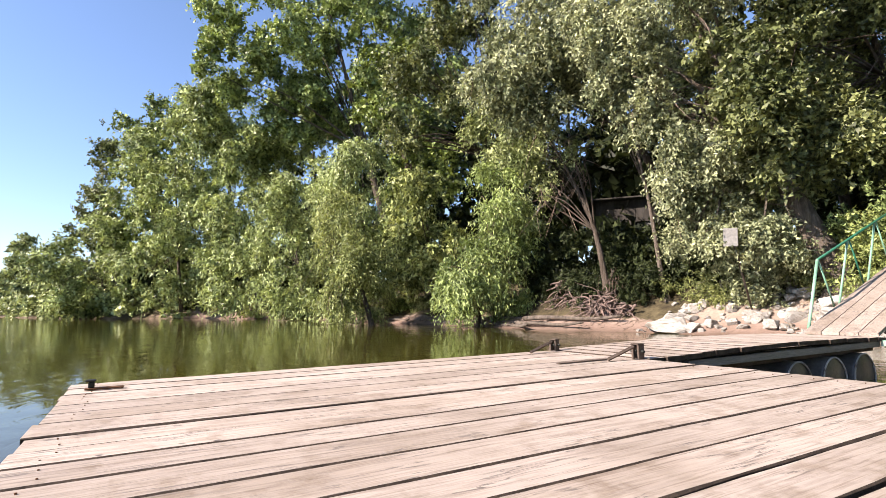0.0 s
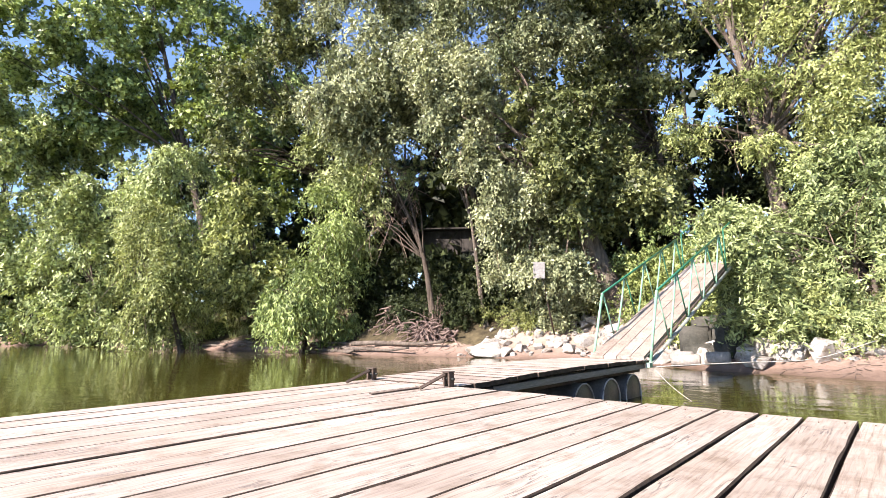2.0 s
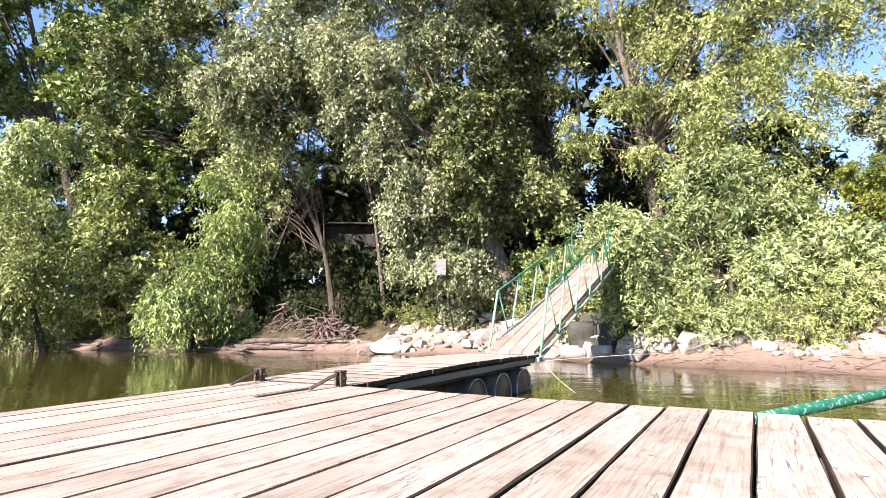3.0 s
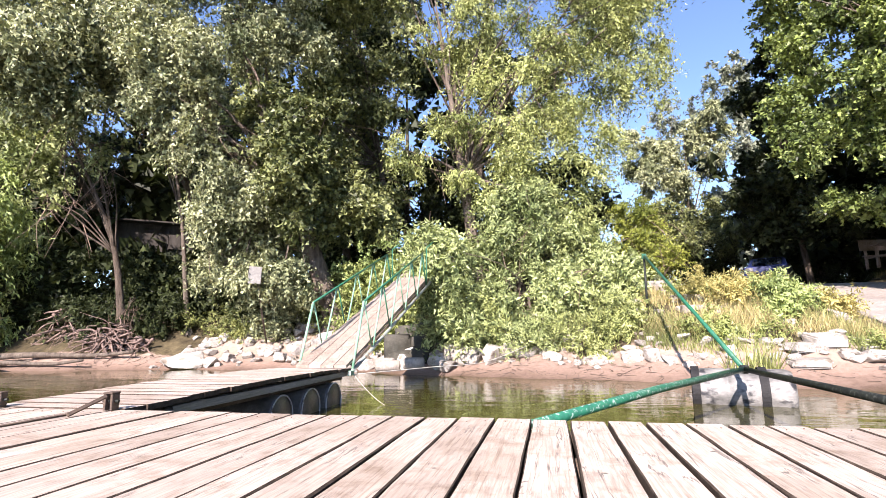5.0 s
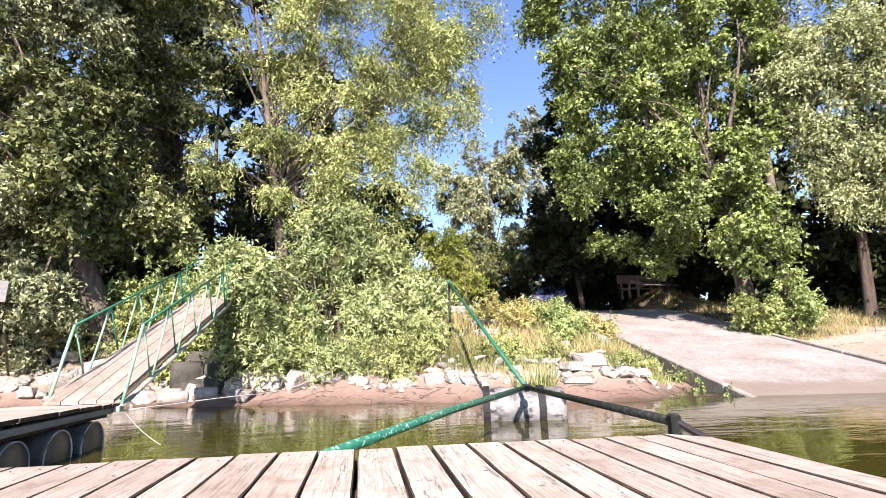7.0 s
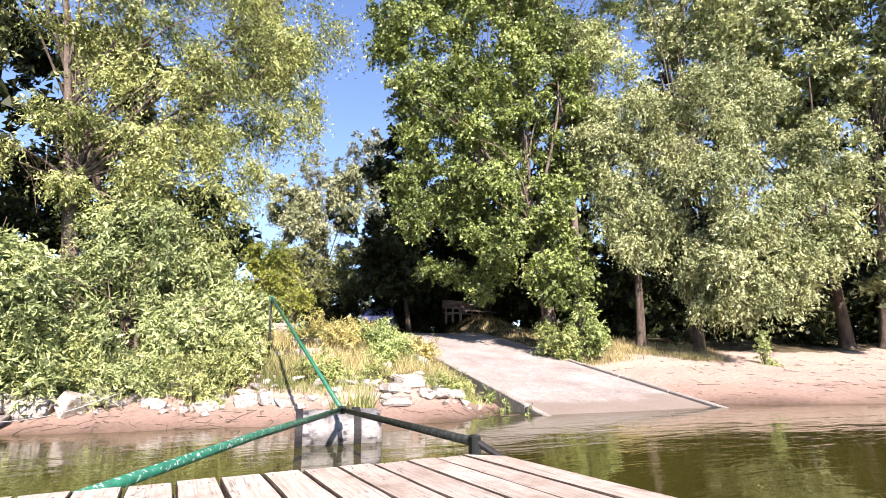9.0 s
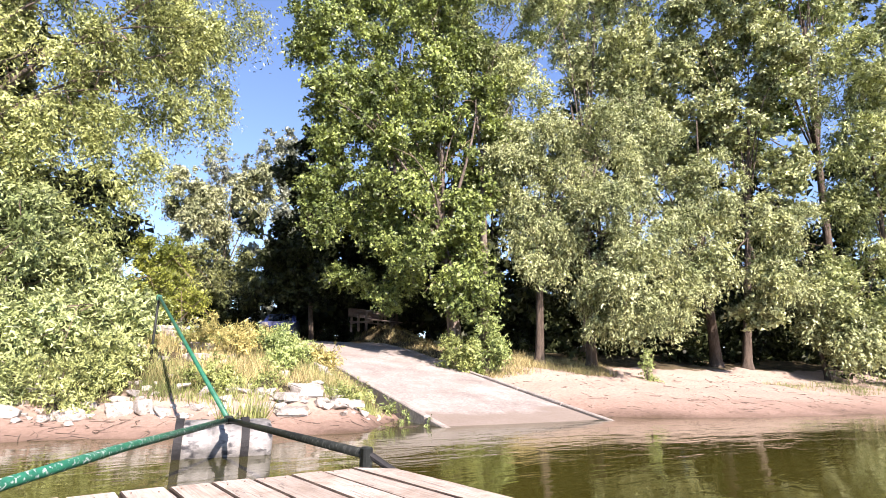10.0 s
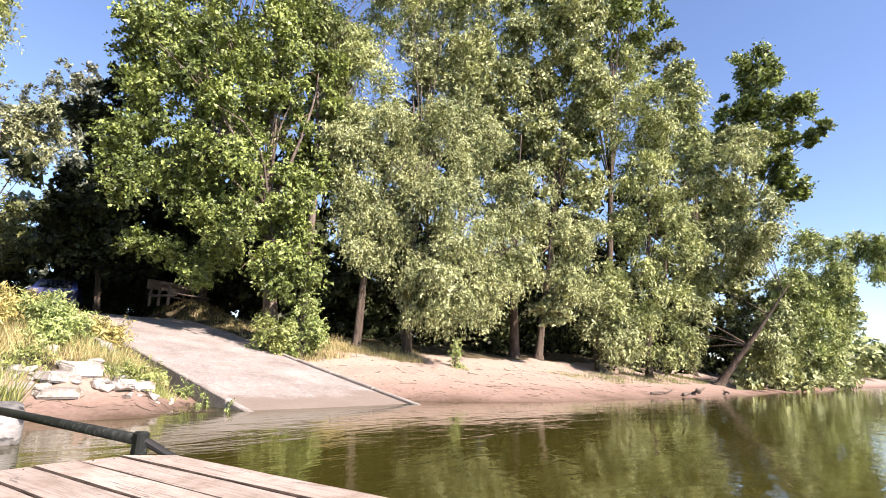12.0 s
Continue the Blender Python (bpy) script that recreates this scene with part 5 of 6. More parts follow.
# ---- trees behind the gangway ----
tree("silver_poplar", "large silver willow with a stout pale trunk", "tree", (-0.7, 18.4), (-2.1, 17.9, 12.7), 0.36, [(1.1, 18.2, 10, 1.9, 1.6, 2), (2.9, 18.2, 11.3, 2.1, 1.7, 2), (0.6, 18.2, 7.7, 1.4, 1.2, 1.3), (1.9, 18.2, 6.5, 1.6, 1.3, 1.5), (3.1, 18.2, 8.2, 1.3, 1, 1.7), (4.6, 19, 12.1, 1.4, 1.1, 1.8), (5, 18.9, 9.9, 0.8, 0.7, 1.5), (0.4, 18.2, 5.1, 1.5, 1.2, 1.2), (2.2, 18.2, 4.7, 1.5, 1.2, 1.1), (-3, 17.6, 6.9, 0.8, 0.6, 0.6), (-0.3, 18.1, 12.3, 1.4, 1.1, 1.4), (0.2, 18.2, 15.7, 3.1, 2.5, 2.2), (3.8, 19.1, 15.6, 2.4, 1.9, 2.2), (-1.9, 17.9, 11.4, 1, 0.8, 1.1), (-1.5, 17.4, 7.8, 0.8, 0.7, 0.4), (-1.1, 17.4, 6, 0.6, 0.4, 0.5)], LEAF_WILLOW, 195000, 0.105, 0.34, 0.4, 226, PALE_BARK, clump=0.7, bend=0.1, boughs=26)
tree("willow_shrub", "broad dense willow shrub above the stones", "shrub", (0.9, 16.4), (1, 16.5, 3.5), 0.1, [(-0.9, 15.8, 2.7, 1, 0.8, 0.9), (-1.4, 15.8, 1.7, 0.7, 0.6, 0.7), (0.5, 16.6, 3.7, 1.3, 1.1, 1), (0.6, 15.6, 1.8, 1.4, 1.1, 0.9), (2.1, 16.6, 3.3, 1.3, 1, 1), (2.2, 16, 1.9, 1.2, 1, 0.7), (3.3, 15.9, 2.7, 0.8, 0.7, 0.8), (0, 15.2, 0.9, 1, 0.8, 0.4), (1.1, 17, 4.7, 1.2, 1, 0.7), (3.4, 15.5, 1.6, 0.6, 0.5, 0.5), (-1.3, 15.6, 2.9, 0.6, 0.5, 0.7), (-1.2, 15.2, 1.7, 0.6, 0.5, 0.7), (-1.6, 16.1, 3.5, 0.5, 0.4, 0.5), (-1.0, 13.6, 1.9, 0.6, 0.5, 0.7), (-1.15, 13.8, 2.7, 0.6, 0.5, 0.6), (-0.8, 13.5, 1.0, 0.6, 0.5, 0.5), (-1.3, 14.6, 3.2, 0.6, 0.5, 0.5), (-1.55, 14.0, 3.0, 0.5, 0.4, 0.5)], LEAF_SHRUB, 112000, 0.13, 0.28, 0.2, 227, PALE_BARK, clump=0.42)
tree("golden_shrub", "yellow-green feathery shrub on the bank", "shrub", (4.5, 18.7), (4.2, 18.7, 4.9), 0.06, [(4.4, 18.5, 3.7, 0.8, 0.6, 0.7), (4.2, 18.5, 4.6, 0.6, 0.5, 0.7), (4.8, 18.5, 3.2, 0.8, 0.6, 0.5)], LEAF_LIME, 26000, 0.085, 0.35, 0.1, 228, clump=0.25)
tree("poplar_tree", "shaded tree behind the silver willow", "tree", (0.5, 22.5), (-4.7, 23.4, 17.3), 0.3, [(-5.3, 23.7, 17, 2.5, 2, 3.4), (-1.6, 24.5, 11.8, 2.4, 1.9, 3), (4.7, 26, 17.7, 2.2, 1.8, 3.3), (-6.9, 23.2, 20.8, 3.3, 2.7, 3.2)], LEAF_OLIVE, 34000, 0.2, 0.5, 0.1, 229, clump=0.9)

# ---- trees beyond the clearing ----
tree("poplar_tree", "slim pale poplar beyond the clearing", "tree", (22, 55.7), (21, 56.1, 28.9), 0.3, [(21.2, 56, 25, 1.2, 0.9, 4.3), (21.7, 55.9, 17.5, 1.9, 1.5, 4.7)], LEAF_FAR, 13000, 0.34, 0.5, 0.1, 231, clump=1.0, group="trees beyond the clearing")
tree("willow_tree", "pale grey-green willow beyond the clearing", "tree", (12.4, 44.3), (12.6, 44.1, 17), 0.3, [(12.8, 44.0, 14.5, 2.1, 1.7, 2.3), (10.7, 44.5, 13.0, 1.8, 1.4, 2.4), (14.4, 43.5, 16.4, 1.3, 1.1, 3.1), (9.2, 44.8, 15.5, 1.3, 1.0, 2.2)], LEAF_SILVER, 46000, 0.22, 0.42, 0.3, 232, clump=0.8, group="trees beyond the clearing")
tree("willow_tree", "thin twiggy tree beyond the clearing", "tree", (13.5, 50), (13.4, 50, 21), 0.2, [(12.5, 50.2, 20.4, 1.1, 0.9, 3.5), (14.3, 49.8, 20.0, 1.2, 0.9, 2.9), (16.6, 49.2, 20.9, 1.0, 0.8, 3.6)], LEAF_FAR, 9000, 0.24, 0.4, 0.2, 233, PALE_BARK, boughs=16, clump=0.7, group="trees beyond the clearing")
tree("willow_tree", "bushy olive tree beyond the clearing", "tree", (10.6, 38.5), (10.6, 38.5, 8.5), 0.15, [(10.6, 39.4, 8.8, 2.4, 1.9, 1.3), (8.3, 38.8, 8.2, 1.5, 1.2, 1.6), (10.4, 36.3, 6.5, 2.2, 1.7, 1.1), (13.1, 37.7, 7.5, 1.4, 1.1, 1.6)], LEAF_OLIVE, 30000, 0.19, 0.45, 0.2, 234, clump=0.7, group="trees beyond the clearing")

# ---- trees of the downstream bank ----
tree("willow_tree", "pale willow above the downstream shore", "tree", (45.5, 7.4), (45.6, 5.9, 23), 0.3, [(44.6, 6.4, 23.1, 1.6, 1.3, 3.5), (44.6, 6.1, 17.6, 1.7, 1.4, 3.3), (44.5, 6.9, 9.1, 1.5, 1.2, 3.5)], LEAF_HAZE, 26000, 0.25, 0.42, 0.3, 237, clump=1.0)
tree("poplar_tree", "big leafy poplar with an ivy-clad leaning trunk", "tree", (14.7, 17.3), (14.2, 18.3, 14.5), 0.42, [(10.9, 20.3, 16.2, 2.2, 1.8, 2.7), (13.8, 18.6, 14.8, 2.4, 1.9, 3), (10.7, 20.4, 12.2, 1.7, 1.4, 1.9), (13.1, 19, 11.2, 2.2, 1.8, 2.1), (10.6, 19.3, 7.7, 1.7, 1.4, 1.3), (13, 18, 7.9, 1.9, 1.5, 1.6), (13.9, 16.7, 5.9, 1.7, 1.4, 1.3), (12.5, 18.3, 5.6, 1.3, 1.1, 1.2), (14.1, 16.2, 4.2, 1.2, 1, 0.9), (15.6, 17.2, 9, 1.2, 0.9, 1.9), (12.5, 19.4, 21.3, 4.1, 3.2, 3.4), (9.6, 19.8, 7.2, 0.8, 0.6, 0.9), (15.7, 17.1, 12.1, 1.2, 1, 2.2), (14.7, 18, 17.4, 2.1, 1.6, 2.2), (12.1, 20.8, 5.0, 1.0, 0.8, 0.6), (12.8, 19.3, 4.3, 0.7, 0.6, 0.5)], LEAF_POPLAR, 277300, 0.122, 0.62, 0.05, 238, PALE_BARK, clump=0.62, boughs=24)
tree("poplar_tree", "dark shaded tree beside the road", "tree", (13.6, 28.6), (12.9, 28.6, 14.9), 0.22, [(12.6, 28.3, 9.3, 1.9, 1.5, 3.8), (15.2, 27.1, 7, 2.6, 2.1, 2.7), (13.2, 28.1, 13.8, 1.2, 0.9, 2.2), (11.8, 28.6, 6.9, 1.1, 0.9, 2.3), (17.7, 25.6, 6.7, 2.2, 1.8, 2)], LEAF_SHADED, 54000, 0.2, 0.6, 0, 239, clump=1.0)
tree("poplar_tree", "second poplar with a brownish pale crown", "tree", (15.5, 16.6), (16.1, 18.1, 16.8), 0.28, [(17.6, 17.3, 17.9, 2.1, 1.7, 2.9), (18.2, 16.7, 13.5, 1.7, 1.4, 2.3), (18.9, 16, 21.4, 3, 2.4, 3), (17.4, 17.6, 15.5, 1.3, 1, 1.8)], LEAF_HAZE, 60000, 0.125, 0.45, 0.2, 240, PALE_BARK, clump=0.65, boughs=14)
tree("willow_tree", "willow with a straight trunk and pale olive crown", "tree", (18.2, 16.3), (18.3, 15.6, 12.1), 0.27, [(17.1, 16.4, 10.6, 1.4, 1.1, 2), (18, 15.5, 8.6, 1.4, 1.2, 1.6), (17.9, 15.6, 6.2, 1.2, 1, 1.3), (17.3, 16.3, 7.7, 1, 0.8, 1.5), (18.3, 15.1, 11.1, 1.1, 0.9, 1.3)], LEAF_PALE, 75000, 0.115, 0.4, 0.4, 241, clump=0.62)
tree("willow_tree", "broad pale willow with curtains of leaves", "tree", (20.1, 15.2), (19.8, 13.9, 11.3), 0.3, [(19.3, 13.9, 10.3, 1.6, 1.3, 1.9), (19.5, 13.6, 7.4, 1.5, 1.2, 1.8), (18.8, 14.5, 5.6, 1.1, 0.9, 1.4), (19.2, 12.6, 4.7, 1.2, 1, 1.6), (19.6, 12.1, 6.3, 0.9, 0.7, 1.3), (18.9, 13.1, 3.4, 0.9, 0.7, 0.7)], LEAF_PALE, 100000, 0.12, 0.34, 0.5, 242, clump=0.65)
tree("willow_tree", "large willow in several pale tiers over the beach", "tree", (28.0, 13.8), (25.4, 12.1, 13.2), 0.38, [(23.2, 13.3, 12.8, 1.4, 1.1, 2.2), (24.3, 11.1, 9.2, 1.4, 1.1, 2.1), (22.6, 12.3, 6.6, 1.4, 1.1, 1.8), (22.3, 12.8, 4.1, 1.2, 0.9, 1.1), (24, 11.6, 5.9, 0.9, 0.7, 1.4), (23.1, 13.4, 9.8, 1.1, 0.9, 1.6), (26.3, 9.9, 8, 1.1, 0.9, 1.3), (26.3, 9.9, 5.4, 1.1, 0.9, 1.1)], LEAF_PALE, 110000, 0.135, 0.36, 0.45, 243, clump=0.7, boughs=16)
tree("poplar_tree", "tall dark green poplar behind the willows", "tree", (37.5, 11.4), (37.9, 9.8, 32), 0.4, [(38, 9.6, 26.9, 3.9, 3.1, 4.5), (36.9, 13.5, 26.2, 2.3, 1.8, 5.6), (37.4, 11.9, 20.2, 2.4, 1.9, 3.3), (38.1, 8.9, 33.3, 4.3, 3.4, 4.2), (36.5, 14.4, 33, 3.5, 2.8, 4.4), (37.1, 12.8, 15.4, 2, 1.6, 2.7)], LEAF_POPLAR, 70000, 0.23, 0.65, 0, 244, clump=1.0, boughs=20)
tree("willow_tree", "grey-green willow with low hanging boughs", "tree", (34.2, 8.2), (34.3, 7.4, 16.4), 0.26, [(33.7, 8.1, 13.3, 2.2, 1.8, 3.4), (34, 6.6, 15.7, 1.4, 1.1, 2.7), (33.5, 8.8, 8.6, 1.9, 1.5, 2.7), (33.4, 7.1, 4.5, 1.7, 1.4, 2.4), (31.9, 9.1, 4.4, 1.5, 1.2, 1.9), (34, 6.2, 9.5, 1.5, 1.2, 2.4), (33.7, 7.8, 19, 1.3, 1.1, 2.4)], LEAF_HAZE, 70000, 0.18, 0.36, 0.4, 245, clump=0.85, boughs=16)
tree("willow_tree", "willow leaning out over the river", "tree", (39.0, 5.1), (39.3, 0.8, 6.6), 0.36, [(40.3, 3.5, 14.7, 2.2, 1.8, 2.7), (40.4, 2.3, 11, 2.3, 1.8, 2.3), (40.2, 5.2, 9.7, 1.7, 1.3, 2.8), (40.4, 1.7, 3.6, 1.2, 1, 1.9), (40, 6.6, 4.8, 1.3, 1.1, 2.7), (40.4, 2.2, 16.5, 1.3, 1, 1.6)], LEAF_PALE, 70000, 0.21, 0.36, 0.45, 246, clump=0.9, boughs=16, bend=0.1)
tree("willow_tree", "low pale willow over the edge of the beach", "tree", (31.6, 10.4), (31.5, 10.5, 6), 0.18, [(30.8, 11, 6.1, 1.8, 1.5, 1.3), (31, 10.6, 8.6, 1.2, 1, 1.4), (31.4, 9.1, 2.8, 1.6, 1.3, 1.3), (31.1, 10.2, 4, 1.2, 1, 1.3)], LEAF_PALE, 34000, 0.16, 0.4, 0.35, 247, clump=0.7)
tree("willow_tree", "green feathery willow spreading over the water", "tree", (53.9, 1.1), (54.8, -2.1, 10.2), 0.35, [(53.8, -0.7, 7.8, 1.8, 1.5, 2.1), (53.8, -1.6, 4.1, 1.6, 1.3, 3.1), (53.6, -4, 11.2, 2, 1.6, 1.4), (53.8, -0.7, 11.6, 1.9, 1.5, 1.4), (53.4, -5.2, 9.7, 1.3, 1, 1), (53.8, -0.2, 3.2, 1.6, 1.3, 2), (53.7, -2.8, 7.2, 1.4, 1.1, 1.8), (53.3, -6.4, 11.3, 1.6, 1.3, 1.3), (48.9, 1.0, 8.1, 1.6, 1.3, 1.7), (48.8, -0.3, 5.0, 2.0, 1.6, 2.5), (49.7, -2.1, 8.8, 1.8, 1.4, 1.5), (48.9, 1.6, 3.8, 1.4, 1.1, 2.1)], LEAF_LIGHT, 93000, 0.2, 0.38, 0.4, 249, clump=1.1, boughs=10)
tree("poplar_tree", "tall dark poplar standing above the willows", "tree", (57.7, 6.2), (57.9, 0.6, 33.5), 0.45, [(57.9, 1.1, 30.5, 2.5, 2, 3.1), (57.8, -1.3, 24.7, 2.7, 2.2, 2.3), (57.8, 3.7, 26.3, 2.1, 1.7, 3.1), (57.9, 0.9, 20.9, 2.2, 1.7, 2.6), (57.7, 5.5, 23.6, 2, 1.6, 2.1), (57.7, -2.9, 23.1, 1.1, 0.9, 1), (57.9, 1.4, 25.7, 2.3, 1.8, 2.7), (57.8, -0.2, 18.4, 1.7, 1.4, 1.9)], LEAF_POPLAR, 60000, 0.24, 0.7, 0, 250, clump=0.9, boughs=9)
tree("poplar_tree", "tall pale poplar behind the willows", "tree", (24, 18.4), (25, 17, 21.8), 0.3, [(24.3, 18, 19.9, 1.8, 1.4, 3), (25.9, 15.5, 19, 1.8, 1.5, 2.8), (25, 17.1, 24.9, 3.4, 2.7, 3.1), (25.6, 16, 16.1, 1.1, 0.9, 1.7), (26.7, 14.1, 18.4, 1.5, 1.2, 2)], LEAF_PALE, 40000, 0.17, 0.5, 0.1, 251, PALE_BARK, clump=0.85, boughs=16, group="tall poplars behind the willows")
tree("poplar_tree", "green poplar crown between the willows", "tree", (29.4, 13), (30.1, 11.1, 17.9), 0.3, [(30, 11.4, 14.2, 1.9, 1.5, 2.1), (29.4, 13.1, 17.1, 1.9, 1.5, 2.6), (30.6, 9.7, 17.2, 1.8, 1.4, 2.4), (27, 11, 4, 1.2, 0.9, 0.7), (29.3, 13.2, 20.3, 2.2, 1.7, 2.8), (30.3, 10.7, 22.8, 3, 2.4, 2.7), (30.4, 10.2, 11.9, 1.2, 0.9, 1.7)], LEAF_PALE, 84000, 0.17, 0.6, 0.05, 252, clump=0.9, boughs=20)
tree("poplar_tree", "tall poplar behind the willows", "tree", (31.5, 21.9), (31, 22.6, 29.4), 0.32, [(31, 22.6, 28.4, 3.8, 3, 6.3), (29.2, 24.9, 33.4, 5, 4, 4.4), (32.1, 21, 20.7, 2.6, 2, 3.8)], LEAF_HAZE, 34000, 0.2, 0.6, 0.05, 253, clump=1.0, boughs=14, group="tall poplars behind the willows")
tree("poplar_tree", "tall poplar behind the willows", "tree", (36.7, 18.9), (36.7, 19, 29.7), 0.32, [(36.7, 19, 28.6, 3.7, 3, 7.3), (36.9, 18.6, 19.8, 2.7, 2.1, 4.5), (35.7, 20.8, 36.5, 5.4, 4.3, 4.8)], LEAF_HAZE, 36000, 0.2, 0.6, 0.05, 254, clump=1.0, boughs=14, group="tall poplars behind the willows")
tree("poplar_tree", "tall poplar behind the willows", "tree", (48.1, 9.8), (48.4, 8.4, 26.6), 0.32, [(48.4, 8.4, 25.5, 2.5, 2, 6.3), (48.6, 6.8, 16.7, 2.5, 2, 4.6), (48, 10.4, 14.5, 2.7, 2.1, 4.7)], LEAF_OLIVE, 26000, 0.27, 0.6, 0.05, 255, clump=1.0, boughs=14, group="tall poplars behind the willows")
tree("poplar_tree", "dark poplar behind the leaning willow", "tree", (51.7, 5.2), (51.8, 4.3, 13.7), 0.32, [(51.8, 4.4, 12.7, 3.2, 2.6, 4.6), (51.8, 3.4, 5.9, 3.4, 2.7, 4.2), (51.5, 7.5, 5.9, 2.5, 2, 4.4)], LEAF_OLIVE, 30000, 0.28, 0.6, 0.05, 256, clump=1.0, boughs=14, group="tall poplars behind the willows")
tree("poplar_tree", "dark poplar far down the shore", "tree", (63.8, -0.5), (63.8, -0.8, 6.4), 0.32, [(63.8, -0.7, 5.3, 2, 1.6, 3.8), (63.7, -2.9, 9, 1.7, 1.3, 2.7)], LEAF_OLIVE, 12000, 0.33, 0.6, 0.05, 257, clump=1.0, boughs=14, group="tall poplars behind the willows")
tree("poplar_tree", "tall poplar behind the leaning poplar", "tree", (17.7, 26.8), (17.7, 26.8, 23.7), 0.32, [(17.7, 26.8, 22.8, 5.5, 4.4, 4.8), (18.4, 26.3, 29.5, 6.1, 4.9, 4.3), (21.9, 23.6, 14.9, 2.7, 2.1, 4.3)], LEAF_POPLAR, 36000, 0.2, 0.6, 0.05, 258, clump=1.0, boughs=14, group="tall poplars behind the willows")
tree("poplar_tree", "tall poplar behind the willows", "tree", (27.8, 18.2), (28.7, 16.6, 19.3), 0.32, [(28.7, 16.7, 18.5, 2.5, 2, 4.5), (28.3, 17.4, 26, 3.6, 2.9, 3.7), (29.5, 15.2, 13.1, 2, 1.6, 3.3)], LEAF_HAZE, 34000, 0.2, 0.6, 0.05, 259, clump=1.0, boughs=14, group="tall poplars behind the willows")

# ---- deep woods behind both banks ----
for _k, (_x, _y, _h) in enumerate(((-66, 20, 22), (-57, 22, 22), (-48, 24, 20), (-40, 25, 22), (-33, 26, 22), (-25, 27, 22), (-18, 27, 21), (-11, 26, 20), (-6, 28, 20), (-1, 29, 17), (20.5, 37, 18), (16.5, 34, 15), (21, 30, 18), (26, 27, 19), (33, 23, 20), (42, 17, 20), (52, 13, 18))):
    tree("woodland_tree", "dark leafy tree in the deep shade of the woods", "tree", (_x, _y), (_x, _y, _h * 0.85), 0.3, [(_x, _y, _h * 0.66, 4.6, 3.6, _h * 0.36), (_x + 0.5, _y - 0.6, _h * 0.28, 4.6, 3.2, _h * 0.26)], LEAF_SHADED, 12000 if -28 < _x < 0 else 6500, 0.36 if -28 < _x < 0 else 0.56, 0.65, 0, 130 + _k, clump=1.3, group="shaded woodland trees")


def thicket(label, x0, x1, inland, high, deep, count, size, seed, mat=None):
    """A dense belt of undergrowth that follows the shore."""
    rng = np.random.default_rng(seed)
    blobs = []
    n = max(4, int((x1 - x0) / 3.2))
    for k in range(n):
        x = x0 + (x1 - x0) * (k + rng.uniform(0.3, 0.7)) / n
        y = float(np.interp(x, SHORE_X, SHORE_Y)) + inland + rng.uniform(-deep, deep)
        h = high * rng.uniform(0.75, 1.2)
        blobs.append((x, y, height(x, y) + h * 0.45, (x1 - x0) / n * 0.85, 1.8, h * 0.55))
    quad, _ = crown(rng, blobs, count, size, 0.6, 0.0, 0.9)
    ob = part("thicket", leaf_mesh("thicket", quad), mat or LEAF_SHADED, None, label)
    tagged(ob, category="undergrowth", kind="stuff")


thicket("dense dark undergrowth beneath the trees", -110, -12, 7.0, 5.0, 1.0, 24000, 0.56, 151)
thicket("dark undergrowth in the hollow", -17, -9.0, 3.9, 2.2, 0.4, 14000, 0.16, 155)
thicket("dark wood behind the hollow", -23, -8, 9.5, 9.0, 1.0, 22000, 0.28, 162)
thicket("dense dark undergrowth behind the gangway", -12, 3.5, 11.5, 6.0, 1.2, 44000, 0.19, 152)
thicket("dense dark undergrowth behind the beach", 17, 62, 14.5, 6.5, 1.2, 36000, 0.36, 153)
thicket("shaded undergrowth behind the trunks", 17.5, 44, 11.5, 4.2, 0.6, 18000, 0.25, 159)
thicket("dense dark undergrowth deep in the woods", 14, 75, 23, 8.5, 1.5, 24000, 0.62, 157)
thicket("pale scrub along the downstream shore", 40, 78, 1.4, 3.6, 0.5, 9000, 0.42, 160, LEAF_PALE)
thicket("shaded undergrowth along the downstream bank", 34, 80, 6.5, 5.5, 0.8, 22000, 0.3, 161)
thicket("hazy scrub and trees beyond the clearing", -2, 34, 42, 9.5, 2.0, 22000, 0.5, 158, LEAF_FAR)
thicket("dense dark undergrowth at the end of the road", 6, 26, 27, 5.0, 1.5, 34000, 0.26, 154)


# ---- undergrowth ----
def bush(label, x, y, rx, ry, rz, mat, count, size, aspect, seed, droop=0.1, category="shrub"):
    rng = np.random.default_rng(seed)
    g = height(x, y)
    ob = thing("bush", label, category, (x, y, g), "bushes on the bank")
    quad, tips = crown(rng, [(0, 0, rz * 0.6, rx, ry, rz * 0.75), (rx * 0.4, -ry * 0.2, rz * 0.35, rx * 0.7, ry * 0.8, rz * 0.5)], int(count * 1.1), size, aspect, droop, 0.24)
    stems = [([Vector((0, 0, -0.05)), Vector(t) * 0.5 + Vector((0, 0, 0.1)), Vector(t)], [0.014, 0.01, 0.005]) for t in tips[:: max(1, len(tips) // 6)]]
    for s in stems:
        part("stem", tubes("stem", [s], 4), BARK, ob)
    part("leaves", leaf_mesh("leaves", quad), mat, ob)


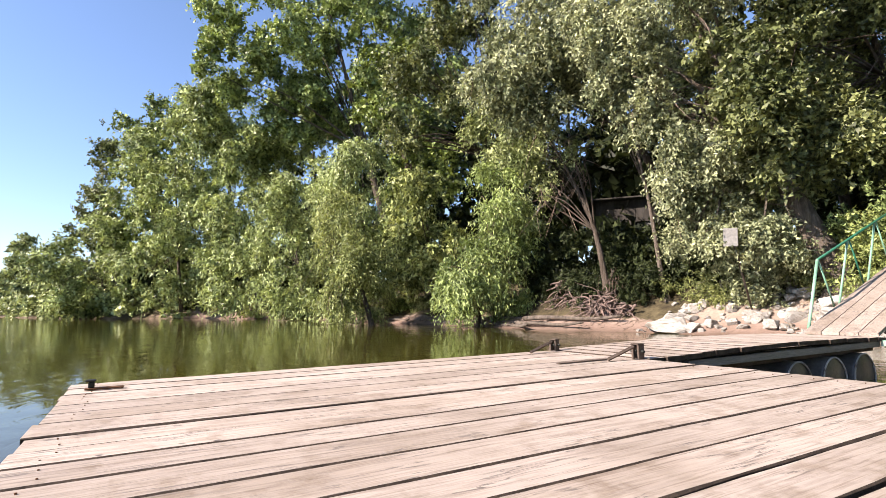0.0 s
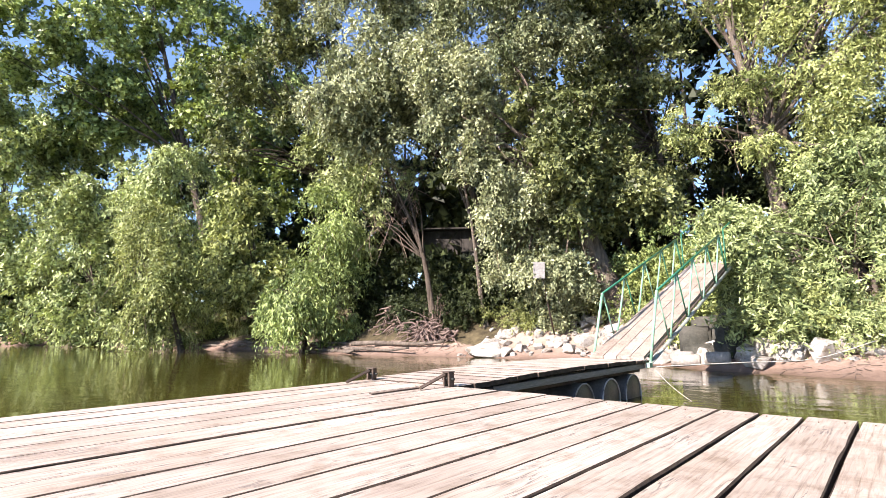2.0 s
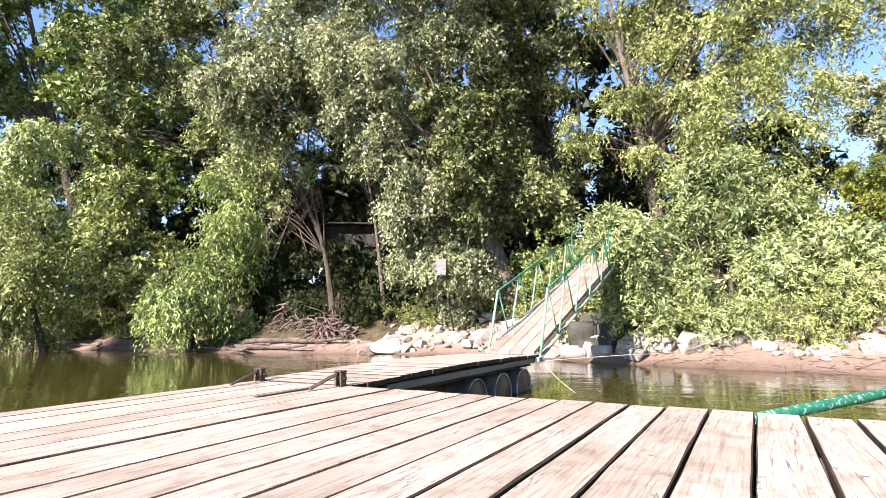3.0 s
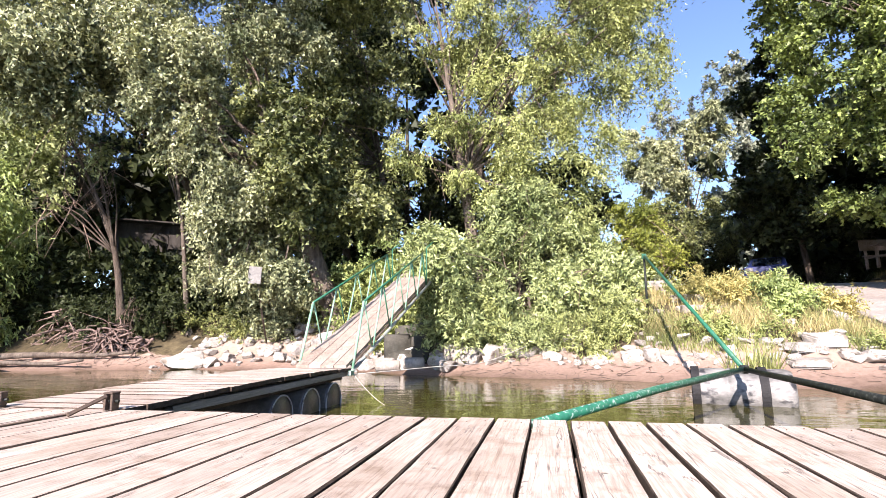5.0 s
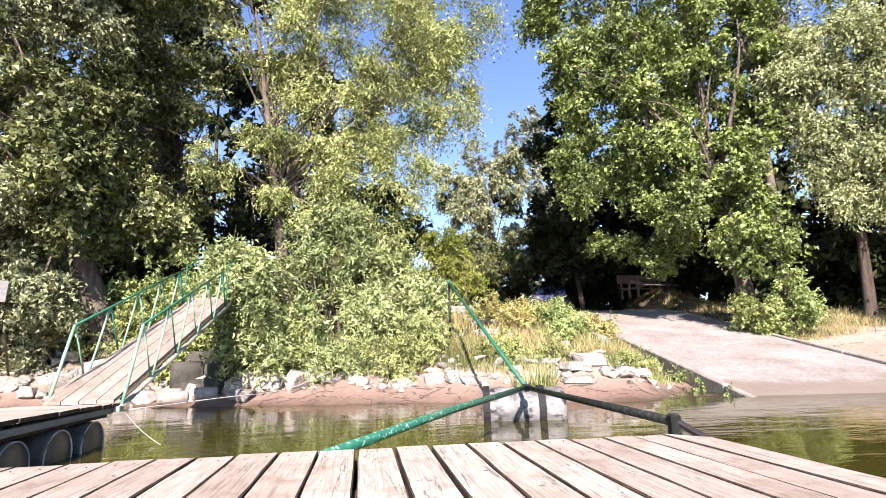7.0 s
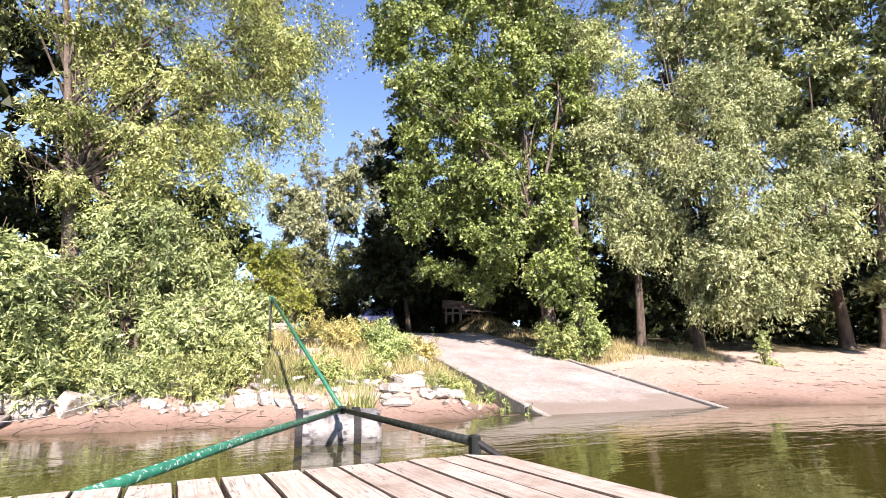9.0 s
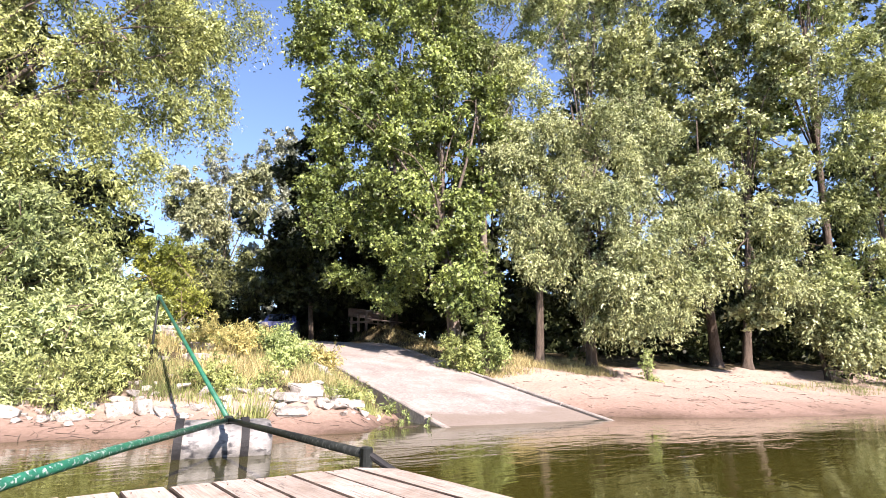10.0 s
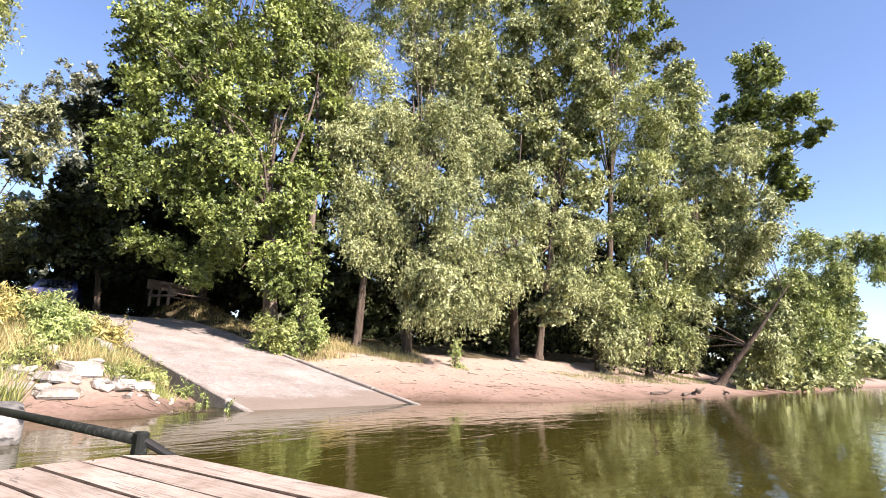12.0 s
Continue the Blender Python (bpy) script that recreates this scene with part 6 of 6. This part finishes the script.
bush("fresh green shrub at the foot of a poplar", 15.0, 16.1, 0.7, 0.6, 1.9, LEAF_BRIGHT, 6000, 0.09, 0.5, 201)
bush("yellow-green shrub beside the ramp", 13.9, 16.5, 0.7, 0.6, 1.2, LEAF_YELLOW, 5000, 0.09, 0.5, 202)
bush("small green sapling on the sand", 20.6, 13.0, 0.35, 0.3, 0.9, LEAF_BRIGHT, 1200, 0.08, 0.4, 203)
bush("bright weedy shrub beside the gangway", -3.2, 15.3, 1.1, 0.8, 1.5, LEAF_YELLOW, 9000, 0.09, 0.4, 204)
bush("bright weedy shrub under the handrail", -3.6, 16.6, 1.3, 0.9, 2.0, LEAF_BRIGHT, 9000, 0.09, 0.4, 205)
bush("yellow-green weeds at the top of the gangway", -2.9, 16.9, 0.8, 0.6, 1.6, LEAF_BRIGHT, 6000, 0.09, 0.4, 230)
bush("bright yellow-green weeds behind the handrail", -3.7, 15.9, 1.0, 0.6, 1.5, LEAF_YELLOW, 8000, 0.085, 0.4, 232)
bush("dark green shrub under the silver poplar", -5.5, 16.6, 1.0, 0.7, 1.2, LEAF_OLIVE, 9000, 0.1, 0.45, 233)
bush("grey-green leafy shrub below the board", -7.0, 16.0, 0.9, 0.5, 1.2, LEAF_SILVER, 8000, 0.1, 0.42, 234)
bush("low green undergrowth below the silver poplar", -5.2, 18.0, 1.4, 0.8, 1.3, LEAF_SHADED, 9000, 0.09, 0.45, 206)
bush("dark ivy-like undergrowth on the bank", -6.8, 18.2, 1.2, 0.8, 1.2, LEAF_POPLAR, 8000, 0.09, 0.45, 207)
bush("grey-green weeds on the stones", -8.6, 16.2, 1.0, 0.6, 0.8, GRASS, 4000, 0.09, 0.3, 208)
bush("tall feathery green weeds beside the ramp", 6.4, 14.0, 0.5, 0.45, 0.48, LEAF_BRIGHT, 5000, 0.09, 0.25, 209)
bush("golden weeds on top of the bank", 5.3, 14.5, 0.9, 0.7, 0.55, LEAF_GOLD, 5000, 0.09, 0.25, 210)
bush("dark shaded weeds beyond the end of the road", 16.0, 31.1, 1.8, 0.9, 1.3, LEAF_SHADED, 6000, 0.13, 0.4, 231)
bush("low weeds near the edge of the ramp", 7.9, 13.0, 0.3, 0.5, 0.22, LEAF_YELLOW, 1200, 0.07, 0.3, 211)
for _k, (_u, _s) in enumerate(((0.3, 0.12), (1.4, 0.16), (2.3, 0.11), (3.8, 0.15), (5.2, 0.12), (7.0, 0.16), (9.2, 0.14))):
    _p = ramp_at(_u, -0.3)
    bush("small green weed growing along the ramp wall", _p[0], _p[1], _s, _s, _s * 1.9, LEAF_BRIGHT, 320, 0.06, 0.35, 240 + _k, category="weed")
bush("low weeds among the pale stones", 7.3, 12.3, 0.35, 0.3, 0.25, LEAF_YELLOW, 1200, 0.07, 0.3, 226)
bush("low weeds among the stones", 5.6, 12.7, 0.4, 0.3, 0.3, LEAF_YELLOW, 1300, 0.07, 0.3, 227)
bush("green weeds beside the stone steps", 2.9, 14.1, 0.6, 0.5, 0.8, LEAF_WILLOW, 4000, 0.09, 0.3, 212)
bush("leafy ground cover by the willow shrub", -0.6, 14.4, 0.9, 0.6, 0.9, LEAF_WILLOW, 6000, 0.1, 0.3, 213)
bush("green weeds over the stony bank", 0.6, 13.9, 0.9, 0.5, 0.7, LEAF_SHRUB, 5000, 0.08, 0.3, 215)
bush("green weeds on the steep bank", 2.2, 13.6, 0.8, 0.5, 0.8, LEAF_WILLOW, 5000, 0.08, 0.3, 216)
bush("leafy weeds along the stones", 4.7, 13.1, 0.45, 0.35, 0.45, LEAF_YELLOW, 2200, 0.08, 0.3, 217)
bush("leafy weeds by the stone steps", 5.0, 15.4, 0.6, 0.5, 0.3, LEAF_YELLOW, 2500, 0.09, 0.3, 218)
bush("yellow weeds beside the ramp edge", 7.5, 14.2, 0.45, 0.5, 0.3, LEAF_GOLD, 2600, 0.09, 0.25, 219)
bush("tall golden weeds on the mound", 6.3, 15.2, 0.8, 0.7, 0.34, LEAF_GOLD, 4000, 0.1, 0.25, 220)
bush("green leafy weeds on the mound", 6.1, 13.6, 0.45, 0.4, 0.45, LEAF_BRIGHT, 2500, 0.09, 0.3, 221)
bush("dark shaded weeds behind the roots", -11.3, 15.9, 1.3, 0.7, 1.0, LEAF_SHADED, 5000, 0.12, 0.4, 228)
bush("dark shaded weeds behind the roots", -13.2, 15.3, 1.3, 0.7, 1.0, LEAF_SHADED, 5000, 0.12, 0.4, 229)
bush("dark shaded weeds in the hollow", -8.5, 17.6, 1.6, 0.9, 1.2, LEAF_SHADED, 6000, 0.12, 0.4, 222)
bush("dark shaded weeds in the hollow", -11.0, 17.2, 1.6, 0.9, 1.3, LEAF_SHADED, 6000, 0.12, 0.4, 223)
bush("dark shaded weeds in the hollow", -13.4, 17.0, 1.6, 0.9, 1.5, LEAF_SHADED, 6000, 0.12, 0.4, 224)
bush("dark shaded weeds under the bank", -16.4, 16.2, 1.6, 0.9, 1.8, LEAF_SHADED, 6000, 0.12, 0.4, 225)
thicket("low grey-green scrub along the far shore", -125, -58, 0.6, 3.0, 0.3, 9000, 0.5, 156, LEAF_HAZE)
bush("low shrub on the upstream shore", -27.0, 14.4, 1.4, 0.8, 1.2, LEAF_BRIGHT, 4000, 0.12, 0.35, 214)


def grass(label, x0, x1, s0, s1, count, high, mat, seed, category="grass"):
    """Loose blades over a strip that follows the shore."""
    rng = np.random.default_rng(seed)
    x = rng.uniform(x0, x1, count)
    s = rng.uniform(s0, s1, count)
    keep = np.sin(x * 1.9 + seed) * np.sin(s * 2.1 + seed * 0.7) + rng.normal(0, 0.35, count) > -0.15
    x, s = x[keep], s[keep]
    y = np.interp(x, SHORE_X, SHORE_Y) + s
    dx, dy = x - RAMP_TOE.x, y - RAMP_TOE.y
    v = dx * RAMP_SIDE.x + dy * RAMP_SIDE.y
    ok = (v < -0.6 - 1.9 * step(6.0, 16.0, dx * RAMP_WAY.x + dy * RAMP_WAY.y)) | (v > RAMP_WIDE + 0.25)
    x, y = x[ok], y[ok]
    z = heights(x, y)
    n = len(x)
    root = np.stack([x, y, z - 0.02], axis=1)
    lean = rng.normal(size=(n, 3)) * np.array([0.3, 0.3, 0])
    tall = high * rng.uniform(0.45, 1.2, (n, 1))
    tip = root + (np.array([0, 0, 1.0]) + lean) * tall
    a = rng.uniform(0, 6.28, n)
    side = np.stack([np.cos(a), np.sin(a), 0 * a], axis=1) * (0.004 + 0.006 * rng.uniform(0, 1, (n, 1))) * (1 + high)
    quad = np.stack([root + side, root - side, tip], axis=1)
    ob = part("grass", leaf_mesh("grass", quad), mat, None, label)
    tagged(ob, category=category, kind="stuff")


grass("green grass and weeds on the stony bank", -1.5, 8.4, 1.7, 4.5, 30000, 0.25, GRASS, 301)
grass("dry yellow grass on top of the bank", 3.5, 8.6, 2.2, 8.5, 30000, 0.36, STRAW, 302)
grass("fresh grass on the shaded left bank", -8.2, -2.5, 2.6, 4.5, 9000, 0.35, GRASS, 303)
grass("reeds beside the float on the sand", 4.5, 5.3, 0.5, 1.1, 700, 0.7, GRASS, 304)
grass("dry grass under the poplars", 13.5, 20.5, 6.5, 10, 14000, 0.28, STRAW, 305)
grass("short green grass along the tree line", 26, 42, 3.0, 5.5, 7000, 0.2, GRASS, 306)
grass("dry grass along the road", 14, 20, 10.5, 20, 12000, 0.3, STRAW, 307)
grass("grass at the water's edge under the willows", -30, -16.5, 1.4, 2.8, 7000, 0.4, GRASS, 308)
